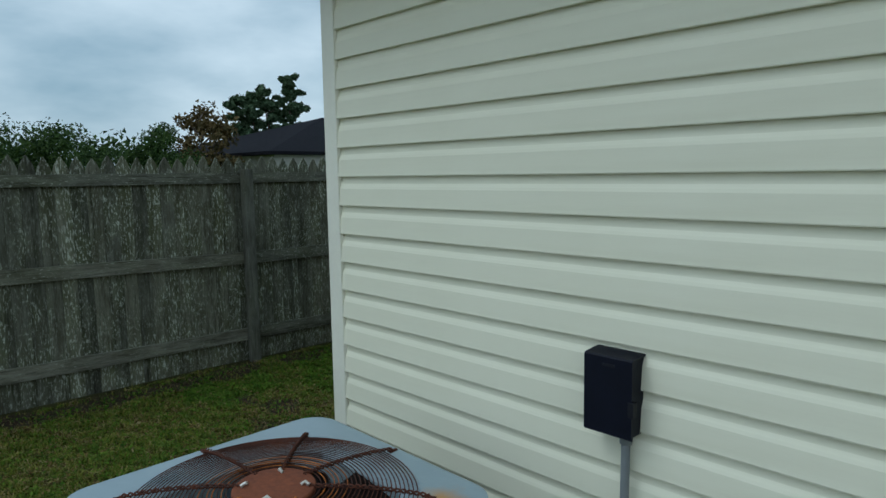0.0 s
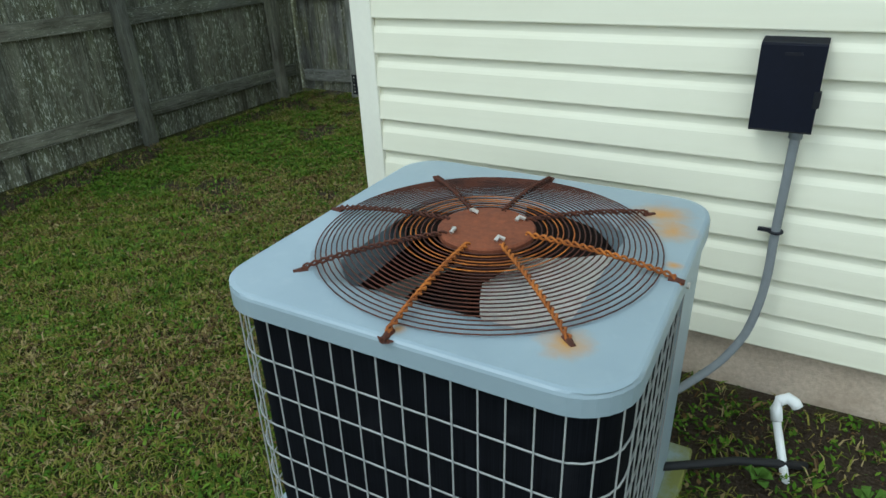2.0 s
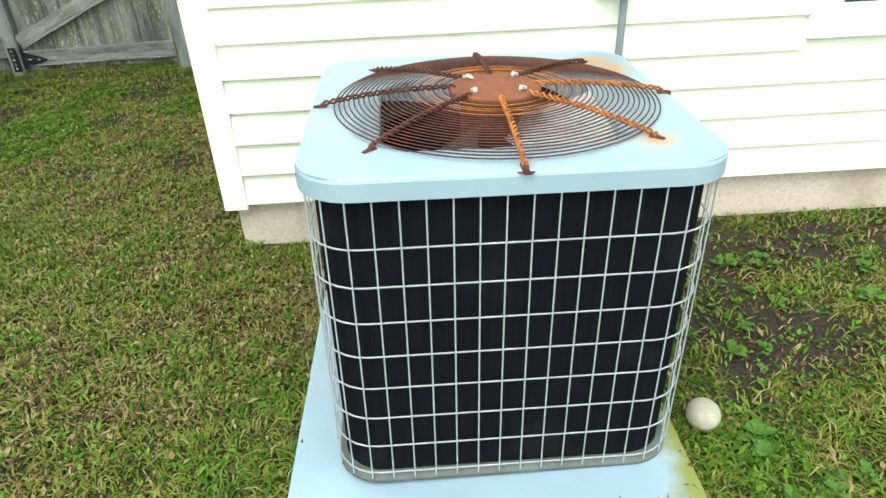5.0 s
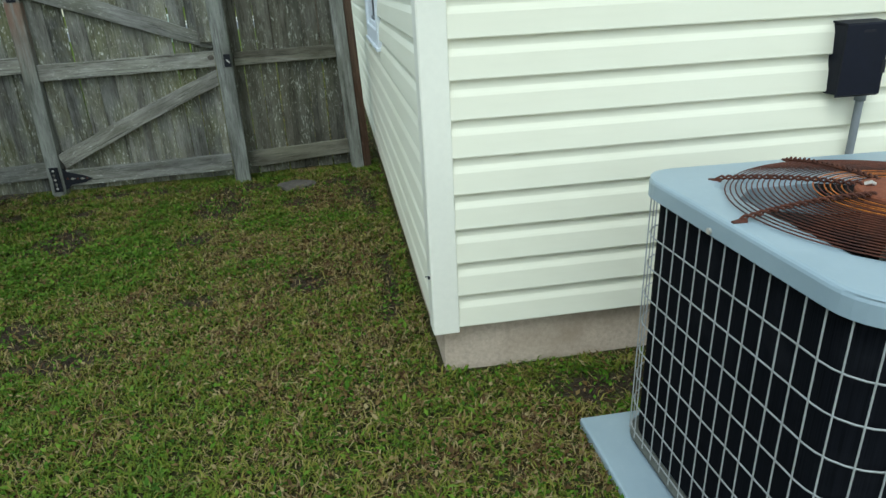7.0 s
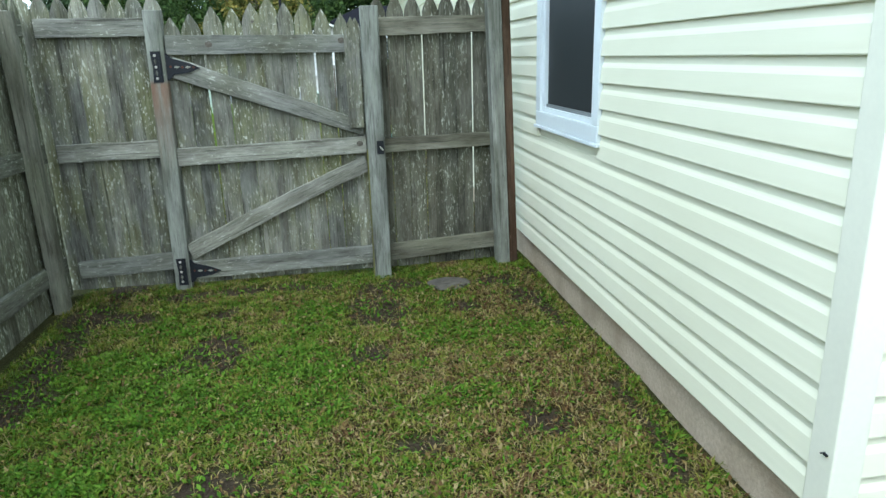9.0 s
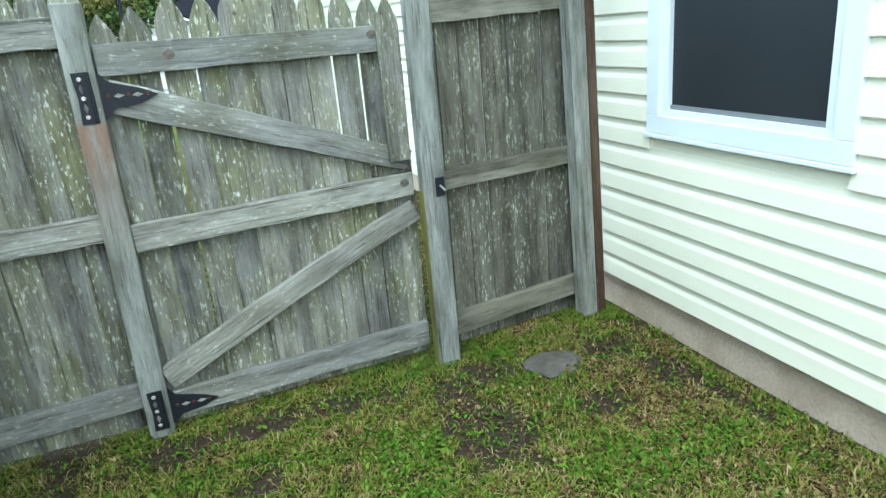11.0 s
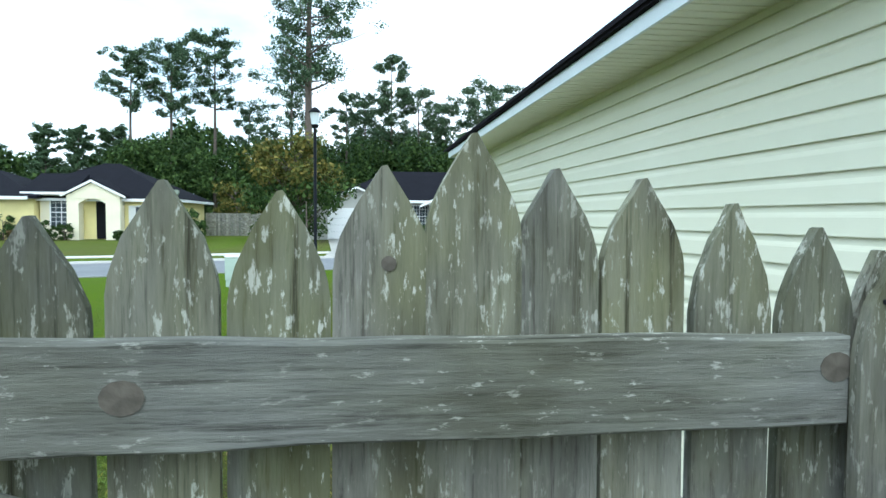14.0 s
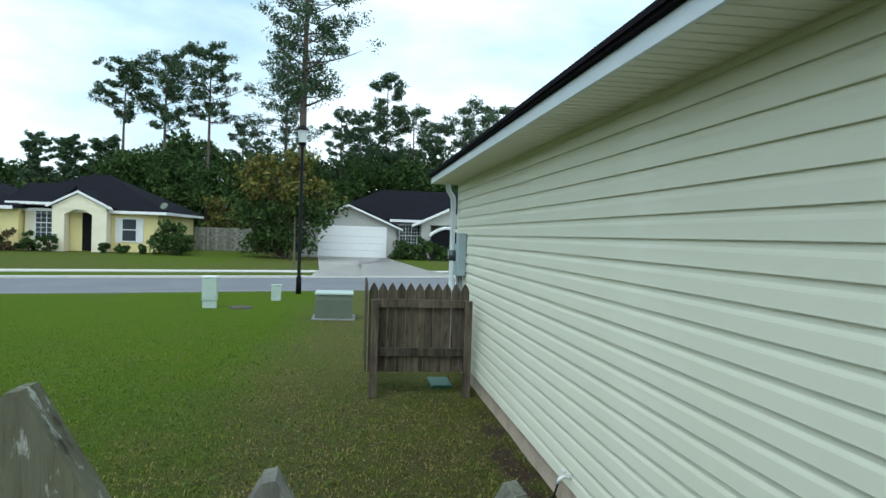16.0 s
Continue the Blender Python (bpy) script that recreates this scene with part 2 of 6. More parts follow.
def shingle_material(name, c):
    m, n, l, b = mat(name, 0.95, 0.0, 0.08)
    v = coords(n, l)
    f = noise_tex(n, l, v, 60, 4, 0.7)
    g = noise_tex(n, l, v, 1.2, 4)
    col = ramp(n, l, f, [(0.3, tuple(x * 0.6 for x in c)), (0.7, tuple(x * 1.5 for x in c))])
    l.new(mix(n, l, 0.35, col, ramp(n, l, g, [(0.3, tuple(x * 0.7 for x in c)), (0.7, tuple(x * 1.3 for x in c))])), b.inputs["Base Color"])
    bump(n, l, b, f, 0.5, 0.01)
    return m


def glass_material(name, tint, rough=0.06):
    m, n, l, b = mat(name, rough)
    b.inputs["Base Color"].default_value = (*tint, 1)
    b.inputs["Specular IOR Level"].default_value = 0.7
    return m


M_SIDING = siding_material()
M_TRIM = plain("white_vinyl_trim", (0.70, 0.745, 0.775), 0.45, var=0.05, scale=2.5, bumpiness=0.03)
M_CORNER = plain("cream_corner_vinyl", (0.79, 0.775, 0.66), 0.45, var=0.05, scale=2.0, bumpiness=0.03)
M_FOUND = concrete("foundation_concrete", (0.53, 0.435, 0.335), (0.30, 0.225, 0.155))
M_WALK = concrete("pale_concrete", (0.60, 0.58, 0.54), (0.48, 0.46, 0.42))
M_KERB = concrete("grey_kerb_concrete", (0.27, 0.27, 0.265), (0.20, 0.20, 0.19))
M_WOOD_V = wood("grey_picket_wood", 2, (0.218, 0.217, 0.200), (0.58, 0.585, 0.52), (0.185, 0.19, 0.062), 0.48, 0.562)
M_WOOD_X = wood("grey_rail_wood_x", 0, (0.280, 0.278, 0.260), (0.52, 0.52, 0.47), (0.21, 0.215, 0.13), 0.28, 0.585)
M_WOOD_Y = wood("grey_rail_wood_y", 1, (0.205, 0.20, 0.175), (0.40, 0.395, 0.34), (0.15, 0.16, 0.09), 0.35, 0.64)
M_POST = wood("grey_post_wood", 2, (0.275, 0.285, 0.272), (0.46, 0.47, 0.43), (0.17, 0.19, 0.13), 0.3, 0.64)
M_POST_BROWN = wood("brown_post_wood", 2, (0.15, 0.085, 0.055), (0.28, 0.20, 0.15), (0.14, 0.12, 0.09), 0.3, 0.72)
M_WOOD_L = wood("dark_lichen_picket_wood", 2, (0.150, 0.152, 0.120), (0.52, 0.54, 0.46), (0.095, 0.11, 0.046), 0.45, 0.536)
M_RAIL_L = wood("dark_boundary_rail_wood", 0, (0.18, 0.18, 0.15), (0.42, 0.43, 0.37), (0.10, 0.11, 0.055), 0.35, 0.572)
M_RAIL_V = wood("dark_boundary_post_wood", 2, (0.185, 0.185, 0.16), (0.36, 0.36, 0.31), (0.11, 0.12, 0.06), 0.3, 0.62)
M_SCREENWOOD = wood("dark_brown_screen_wood", 2, (0.120, 0.098, 0.078), (0.26, 0.235, 0.20), (0.10, 0.09, 0.06), 0.3, 0.64)
M_LICHEN = wood("yellow_lichen_post_wood", 2, (0.17, 0.165, 0.06), (0.36, 0.34, 0.13), (0.20, 0.19, 0.04), 0.6, 0.62)
M_WOOD_S = wood("brown_grey_picket_wood", 2, (0.150, 0.145, 0.122), (0.44, 0.44, 0.38), (0.105, 0.11, 0.055), 0.35, 0.560)
M_RAIL_S = wood("brown_grey_rail_wood", 0, (0.185, 0.178, 0.150), (0.36, 0.35, 0.30), (0.14, 0.14, 0.08), 0.3, 0.63)
M_KNOT = plain("grey_brown_knot", (0.105, 0.092, 0.075), 0.9, var=0.35, scale=40, bumpiness=0.4)
M_HINGE_POST = wood("rust_stained_post_wood", 2, (0.275, 0.285, 0.272), (0.46, 0.47, 0.43), (0.17, 0.19, 0.13), 0.3, 0.64)
hn, hl = M_HINGE_POST.node_tree.nodes, M_HINGE_POST.node_tree.links
h_in = hn["Principled BSDF"].inputs["Base Color"]
h_sep = hn.new("ShaderNodeSeparateXYZ")
hl.new(coords(hn, hl), h_sep.inputs[0])
h_run = ramp(hn, hl, noise_tex(hn, hl, coords(hn, hl, (30, 30, 2.5)), 1.0, 4), [(0.35, (0.25, 0.25, 0.25)), (0.6, (0.85, 0.85, 0.85))])
h_z = hn.new("ShaderNodeMapRange")
h_z.inputs["From Min"].default_value, h_z.inputs["From Max"].default_value = 0.0, 2.0
hl.new(h_sep.outputs["Z"], h_z.inputs["Value"])
h_band = ramp(hn, hl, h_z.outputs[0], [(0.40, (0, 0, 0)), (0.55, (0.45, 0.45, 0.45)), (0.685, (0.9, 0.9, 0.9)), (0.70, (0, 0, 0))])
h_mask = mix(hn, hl, 1.0, h_band, h_run, 'MULTIPLY')
hl.new(mix(hn, hl, h_mask, h_in.links[0].from_socket, (0.20, 0.105, 0.065)), h_in)
M_SOIL = ground_material()
M_CAP = painted_cap_material()
M_PAD = painted_cap_material()
pn, pl = M_PAD.node_tree.nodes, M_PAD.node_tree.links
p_in = pn["Principled BSDF"].inputs["Base Color"]
p_sep = pn.new("ShaderNodeSeparateXYZ")
pl.new(coords(pn, pl), p_sep.inputs[0])
p_far = pn.new("ShaderNodeMath")
p_far.operation = 'MULTIPLY_ADD'
p_far.inputs[1].default_value = 0.22
pl.new(noise_tex(pn, pl, coords(pn, pl), 7.0, 5, 0.65), p_far.inputs[0])
pl.new(p_sep.outputs["X"], p_far.inputs[2])
p_edge = pn.new("ShaderNodeMapRange")
p_edge.inputs["From Min"].default_value, p_edge.inputs["From Max"].default_value = 1.46, 1.53
pl.new(p_far.outputs[0], p_edge.inputs["Value"])
pl.new(mix(pn, pl, p_edge.outputs[0], p_in.links[0].from_socket, (0.20, 0.21, 0.045)), p_in)
M_COIL = coil_material()
M_CAP_TOP = painted_cap_material(((0.300, -0.318, 0.055), (0.012, -0.408, 0.020), (0.335, 0.300, 0.080), (0.375, 0.215, 0.060), (0.41, 0.05, 0.02)))
M_WIRE = plain("pale_coated_wire", (0.34, 0.35, 0.34), 0.45, var=0.2, scale=14, bumpiness=0.0)
M_RUST_D = metal_rust("dark_rust", (0.022, 0.008, 0.006), (0.11, 0.030, 0.011))
M_RUST_O = metal_rust("orange_rust", (0.13, 0.032, 0.007), (0.48, 0.155, 0.018), 16.0)
M_RUST_P = metal_rust("brown_rust_plate", (0.085, 0.024, 0.012), (0.21, 0.060, 0.022), 4.0)
# near-black for well and hub, and for the blades lying in shade
M_DARK = plain("dark_well_and_shaded_blades", (0.014, 0.007, 0.006), 0.8, var=0.3)
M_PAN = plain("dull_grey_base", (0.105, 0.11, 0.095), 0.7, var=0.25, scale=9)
M_BLADE = plain("lit_aluminium_blade", (0.83, 0.81, 0.76), 0.6, 0.0, var=0.18, scale=5)
M_BOX = plain("black_painted_steel", (0.0040, 0.0052, 0.0125), 0.5, 0.0, var=0.3, scale=5, bumpiness=0.08, gloss=0.2)
M_BLACK = plain("black_hinge_steel", (0.008, 0.009, 0.013), 0.55, 0.0, var=0.4, scale=9, bumpiness=0.2)
M_CONDUIT = plain("grey_conduit", (0.20, 0.215, 0.225), 0.6, var=0.12, scale=8)
M_PVC = plain("white_pvc", (0.78, 0.79, 0.77), 0.4, var=0.05, bumpiness=0.02)
M_BLUEGREY = plain("blue_grey_meter_enamel", (0.36, 0.44, 0.47), 0.45, var=0.08)
M_SCREEN = plain("dark_window_screen", (0.020, 0.024, 0.027), 0.5, var=0.12, scale=3.0, fine=220)
M_SHINGLE = shingle_material("charcoal_shingle", (0.012, 0.010, 0.014))
M_SHINGLE_FAR = shingle_material("dark_roof_shingle", (0.010, 0.010, 0.014))
M_ASPHALT = asphalt_material()
M_BARK = pine_bark_material()
M_NEEDLE = leaf_material("pine_needles", (0.036, 0.066, 0.036), (0.075, 0.120, 0.062), (0.125, 0.175, 0.095))
M_LEAF = leaf_material("dark_broad_leaves", (0.020, 0.040, 0.014), (0.045, 0.080, 0.022), (0.085, 0.13, 0.035))
M_LEAF_Y = leaf_material("yellowing_leaves", (0.040, 0.056, 0.014), (0.095, 0.102, 0.024), (0.19, 0.150, 0.036))
M_LEAF_B = leaf_material("bronze_leaves", (0.045, 0.040, 0.016), (0.10, 0.075, 0.030), (0.17, 0.12, 0.055))
M_YELLOW = plain("yellow_stucco", (0.80, 0.70, 0.33), 0.85, var=0.06, scale=1.5)
M_CREAM = plain("cream_stucco", (0.80, 0.74, 0.56), 0.85, var=0.05, scale=1.5)
M_GREYWALL = plain("grey_stucco", (0.40, 0.40, 0.37), 0.85, var=0.06, scale=1.5)
M_WHITE = plain("white_paint", (0.80, 0.81, 0.80), 0.5, var=0.04)
M_GLASS = glass_material("dim_far_glass", (0.05, 0.065, 0.075), 0.08)
M_LAMPGLASS = glass_material("frosted_lamp_glass", (0.62, 0.66, 0.68), 0.3)
M_GREENLID = plain("green_plastic_lid", (0.035, 0.12, 0.085), 0.5, var=0.12)
M_GREENBOX = plain("pale_green_enamel", (0.135, 0.16, 0.12), 0.45, var=0.12, scale=2)
M_PALEGREEN = plain("pale_green_plastic", (0.42, 0.50, 0.44), 0.5, var=0.08)
M_STONE = plain("grey_flat_stone", (0.085, 0.075, 0.062), 0.95, var=0.35, scale=9, bumpiness=0.6)
M_BALL = plain("stained_white_ball", (0.33, 0.29, 0.21), 0.8, var=0.2, scale=14, bumpiness=0.3)
M_HOSE = plain("black_rubber", (0.015, 0.015, 0.016), 0.6)
M_BOLT = plain("pale_bolt_zinc", (0.55, 0.52, 0.47), 0.45, 0.6, var=0.2)
M_BLACKPAINT = plain("black_lamp_paint", (0.005, 0.006, 0.008), 0.6, gloss=0.1)
# door paint, also the painted shade of the porch opening and house interior
M_DOOR_SHADE = plain("dark_door_and_shade", (0.008, 0.008, 0.010), 0.7, gloss=0.1)
M_WEED = blade_material("weed_leaf", [(0.0, (0.022, 0.055, 0.004)), (0.6, (0.060, 0.125, 0.008)), (1.0, (0.125, 0.20, 0.022))])
M_DRYLEAF = blade_material("dead_leaf", [(0.0, (0.050, 0.028, 0.012)), (0.45, (0.110, 0.068, 0.024)), (0.8, (0.175, 0.125, 0.046)), (1.0, (0.26, 0.21, 0.10))])
M_GRASS = blade_material("grass_blade", [(0.0, (0.085, 0.046, 0.020)), (0.14, (0.29, 0.225, 0.11)), (0.30, (0.20, 0.175, 0.038)),
                                         (0.50, (0.118, 0.145, 0.016)), (0.76, (0.056, 0.106, 0.007)), (1.0, (0.125, 0.175, 0.034))])


# ---- building helpers ----
def box(bm, x0, x1, y0, y1, z0, z1, bevel=0.0):
    vs = [bm.verts.new((x, y, z)) for x in (x0, x1) for y in (y0, y1) for z in (z0, z1)]
    fs = [bm.faces.new([vs[i] for i in q]) for q in ((0, 1, 3, 2), (4, 6, 7, 5), (0, 4, 5, 1), (2, 3, 7, 6), (0, 2, 6, 4), (1, 5, 7, 3))]
    if bevel:
        es = list({e for f in fs for e in f.edges})
        bmesh.ops.bevel(bm, geom=es, offset=bevel, segments=2, affect='EDGES', profile=0.5)
    return bm


def boxed(x0, x1, y0, y1, z0, z1, bevel=0.0):
    return box(bmesh.new(), x0, x1, y0, y1, z0, z1, bevel)


def prism(points, axis, a, b):
    """A polygon in the two other axes, pushed out along the given axis from a to b."""
    bm = bmesh.new()

    def put(p, d):
        v = [p[0], p[1]]
        v.insert(axis, d)
        return bm.verts.new(v)
    lo = [put(p, a) for p in points]
    hi = [put(p, b) for p in points]
    bm.faces.new(lo)
    bm.faces.new(hi[::-1])
    k = len(points)
    for i in range(k):
        bm.faces.new((lo[i], hi[i], hi[(i + 1) % k], lo[(i + 1) % k]))
    bmesh.ops.recalc_face_normals(bm, faces=bm.faces)
    return bm


def tube(bm, pts, radius, sides=8, cap=True):
    pts = [Vector(p) for p in pts]
    rings = []
    up = Vector((0.13, 0.31, 0.94)).normalized()
    for i, p in enumerate(pts):
        d = (pts[min(i + 1, len(pts) - 1)] - pts[max(i - 1, 0)]).normalized()
        a = d.cross(up)
        if a.length < 0.05:
            a = d.cross(Vector((1, 0, 0)))
        a.normalize()
        c = d.cross(a).normalized()
        r = radius[i] if isinstance(radius, (list, tuple)) else radius
        rings.append([bm.verts.new(p + r * (math.cos(t) * a + math.sin(t) * c)) for t in (2 * math.pi * k / sides for k in range(sides))])
    for r0, r1 in zip(rings, rings[1:]):
        for k in range(sides):
            bm.faces.new((r0[k], r0[(k + 1) % sides], r1[(k + 1) % sides], r1[k]))
    if cap:
        bm.faces.new(rings[0][::-1])
        bm.faces.new(rings[-1])
    return bm


def cyl(bm, x, y, z0, z1, r0, r1=None, sides=24):
    return tube(bm, [(x, y, z0), (x, y, z1)], [r0, r0 if r1 is None else r1], sides)


def to_mesh(name, bm, material, smooth=False):
    me = bpy.data.meshes.new(name)
    bmesh.ops.recalc_face_normals(bm, faces=bm.faces)
    bm.to_mesh(me)
    bm.free()
    me.materials.append(material)
    if smooth:
        me.polygons.foreach_set("use_smooth", [True] * len(me.polygons))
    return me


def part(name, bm, material, parent, label="", smooth=False):
    me = bm if isinstance(bm, bpy.types.Mesh) else to_mesh(name, bm, material, smooth)
    ob = new(name, me)
    ob.parent = parent
    if label:
        ob["label"] = label
    return ob


def piece(name, me, parent, m):
    ob = new(name, me)
    ob.parent = parent
    ob.matrix_basis = m
    return ob


def thing(name, loc, label, category, group="", kind=""):
    ob = new(name)
    ob.location = loc
    ob.empty_display_size = 0.1
    return tagged(ob, label, category, group, kind)


def single(name, bm, material, label, category="", group="", kind="", loc=(0, 0, 0), smooth=False):
    ob = new(name, to_mesh(name, bm, material, smooth))
    ob.location = loc
    return tagged(ob, label, category, group, kind)


def raw_mesh(name, verts, faces, material):
    """A mesh from arrays: verts (n, 3), faces (m, k) of equal corner count."""
    me = bpy.data.meshes.new(name)
    k = faces.shape[1]
    me.vertices.add(len(verts))
    me.vertices.foreach_set("co", np.asarray(verts, dtype=np.float32).ravel())
    me.loops.add(faces.size)
    me.loops.foreach_set("vertex_index", faces.astype(np.int32).ravel())
    me.polygons.add(len(faces))
    me.polygons.foreach_set("loop_start", np.arange(0, faces.size, k, dtype=np.int32))
    me.update(calc_edges=True)
    me.validate()
    me.materials.append(material)
    return me


# ---- ground ----
def bumps(x, y, s, seed):
    """Smooth noise over the plan, about -1 to 1."""
    r = np.random.RandomState(seed)
    out = np.zeros_like(x)
    for k in range(14):
        a = r.uniform(0, 2 * np.pi)
        f = s * r.uniform(0.5, 2.2)
        out += np.sin(f * (np.cos(a) * x + np.sin(a) * y) + r.uniform(0, 6.28)) / 14 ** 0.5
    return out * 0.8


BARE = [(-0.32, 2.78, 0.22, 0.16), (-0.22, 2.45, 0.12, 0.2), (-2.04, 1.97, 0.24, 0.26), (-2.20, 1.80, 0.15, 0.12), (-1.15, 2.45, 0.26, 0.24), (-1.0, 2.85, 0.22, 0.14), (-1.2, 1.82, 0.20, 0.16), (-1.85, 0.70, 0.26, 0.15),
        (-2.12, 0.60, 0.20, 0.13), (-2.85, 2.55, 0.35, 0.14), (-2.2, 2.92, 0.7, 0.13), (-1.08, 0.90, 0.16, 0.10), (-0.5, 0.95, 0.10, 0.14), (-0.14, 2.3, 0.07, 0.5),
        (-0.12, 0.9, 0.06, 0.4), (1.60, -0.28, 0.75, 0.34), (0.72, -0.20, 0.40, 0.10), (1.85, -0.75, 0.45, 0.40), (2.5, -0.2, 0.6, 0.22), (-2.88, 1.0, 0.16, 3.0),
        (-2.98, -1.0, 0.16, 3.0), (-1.65, 0.42, 0.2, 0.1), (-0.16, 6.5, 0.16, 3.4), (-0.9, 6.0, 0.25, 0.2), (-1.3, 7.2, 0.2, 0.16), (-0.6, 2.38, 0.16, 0.12), (-2.1, 2.52, 0.16, 0.1)]
LUSH = [(-2.1, 1.35, 0.62, 0.42), (-2.55, 1.75, 0.36, 0.5), (-1.6, 1.55, 0.35, 0.5), (-1.55, 2.35, 0.30, 0.3), (-2.5, 2.3, 0.3, 0.2), (-0.6, 1.95, 0.45, 0.2),
        (-2.45, 0.75, 0.35, 0.45), (2.3, -1.2, 0.3, 0.2), (1.62, -1.35, 0.14, 0.2), (-0.80, 3.0, 0.12, 0.08), (-0.75, 1.25, 0.2, 0.15)]


DRY = [(-0.4, 2.7, 0.4, 0.4), (-0.35, 6.0, 0.45, 2.6), (-0.8, 8.2, 0.7, 0.8), (-1.1, 6.6, 0.35, 0.25), (-0.5, 9.5, 0.5, 1.0), (-1.6, 5.6, 0.6, 0.4), (-0.55, 1.3, 0.55, 0.65), (-0.45, 2.1, 0.35, 0.5), (-1.0, 0.55, 0.6, 0.35), (-0.9, 1.9, 0.3, 0.25), (0.1, -0.45, 0.4, 0.35), (-0.35, 0.2, 0.35, 0.45),
       (-1.35, 1.05, 0.3, 0.2), (-1.2, 2.6, 0.4, 0.25), (-1.75, 0.62, 0.4, 0.18), (-0.4, -0.9, 0.45, 0.35)]


def spots(x, y, rows):
    out = np.zeros_like(x)
    for cx, cy, rx, ry in rows:
        out = np.maximum(out, np.exp(-((x - cx) / rx) ** 2 - ((y - cy) / ry) ** 2))
    return out


def bare(x, y):
    v = spots(x, y, BARE) + 0.28 * bumps(x, y, 9.0, 3) + 0.16 * bumps(x, y, 26.0, 4)
    return np.clip((v - 0.36) / 0.25, 0, 1)


def lush(x, y):
    near = spots(x, y, LUSH) + 0.35 * bumps(x, y, 7.0, 5)
    yard = np.clip((near - 0.35) / 0.4, 0, 1)
    out_y = np.clip((y - 3.2) / 0.6, 0, 1)
    field = np.clip(0.06 - (x + 2.35) * 0.60 + (y - 8.0) * 0.035 + 0.12 * bumps(x, y, 2.0, 14), 0, 1)
    far = np.clip((y - 33.0) / 2.0, 0, 1)
    mown = field * (1 - far) + far * (0.42 + 0.25 * bumps(x, y, 0.5, 8))
    return np.clip(yard * (1 - out_y) + out_y * np.clip(mown + 0.2 * bumps(x, y, 4.0, 6), 0, 1), 0, 1)


def height(x, y):
    far = np.clip((y - 35.0) / 10.0, 0, 1) * np.clip((-5.5 - x) / 5.0, 0, 1) * 0.20
    far = far + np.clip((y - 38.0) / 10.0, 0, 1) * 0.12
    near = (np.abs(x) < 8) & (y < 12)
    return far + np.where(near, 0.010 * bumps(x, y, 3.0, 7) - 0.006, -0.004 + 0.006 * bumps(x, y, 1.0, 9))


def ground_axis(lo, hi, fine_lo, fine_hi, step, grow=1.22):
    a = list(np.arange(fine_lo, fine_hi, step))
    s, v = step, fine_hi
    while v < hi:
        a.append(v)
        s *= grow
        v += s
    a.append(hi)
    s, v = step * grow, fine_lo - step
    front = []
    while v > lo:
        front.append(v)
        s *= grow
        v -= s
    return np.array([lo] + front[::-1] + a)


gx = ground_axis(-900, 900, -4.2, 3.4, 0.06)
gy = ground_axis(-900, 900, -3.4, 9.0, 0.06)
GX, GY = np.meshgrid(gx, gy, indexing="ij")
gv = np.stack([GX, GY, height(GX, GY)], -1).reshape(-1, 3)
ia = np.arange(len(gx) * len(gy)).reshape(len(gx), len(gy))
gf = np.stack([ia[:-1, :-1], ia[1:, :-1], ia[1:, 1:], ia[:-1, 1:]], -1).reshape(-1, 4)
g_me = raw_mesh("ground", gv, gf, M_SOIL)
g_col = g_me.color_attributes.new("cover", 'FLOAT_COLOR', 'POINT')
cov = np.ones((len(gv), 4), dtype=np.float32)
cov[:, 0] = bare(GX, GY).ravel()
cov[:, 1] = lush(GX, GY).ravel()
cov[:, 2] = np.clip(1.1 - np.hypot(GX + 1.2, GY - 2.0) / 10.0, 0, 1).ravel() * np.clip((4.2 - GX) / 1.5, 0, 1).ravel()
g_col.data.foreach_set("color", cov.ravel())
ground = tagged(new("ground", g_me), "patchy lawn of dry and green grass with bare soil", "ground", kind="structure")


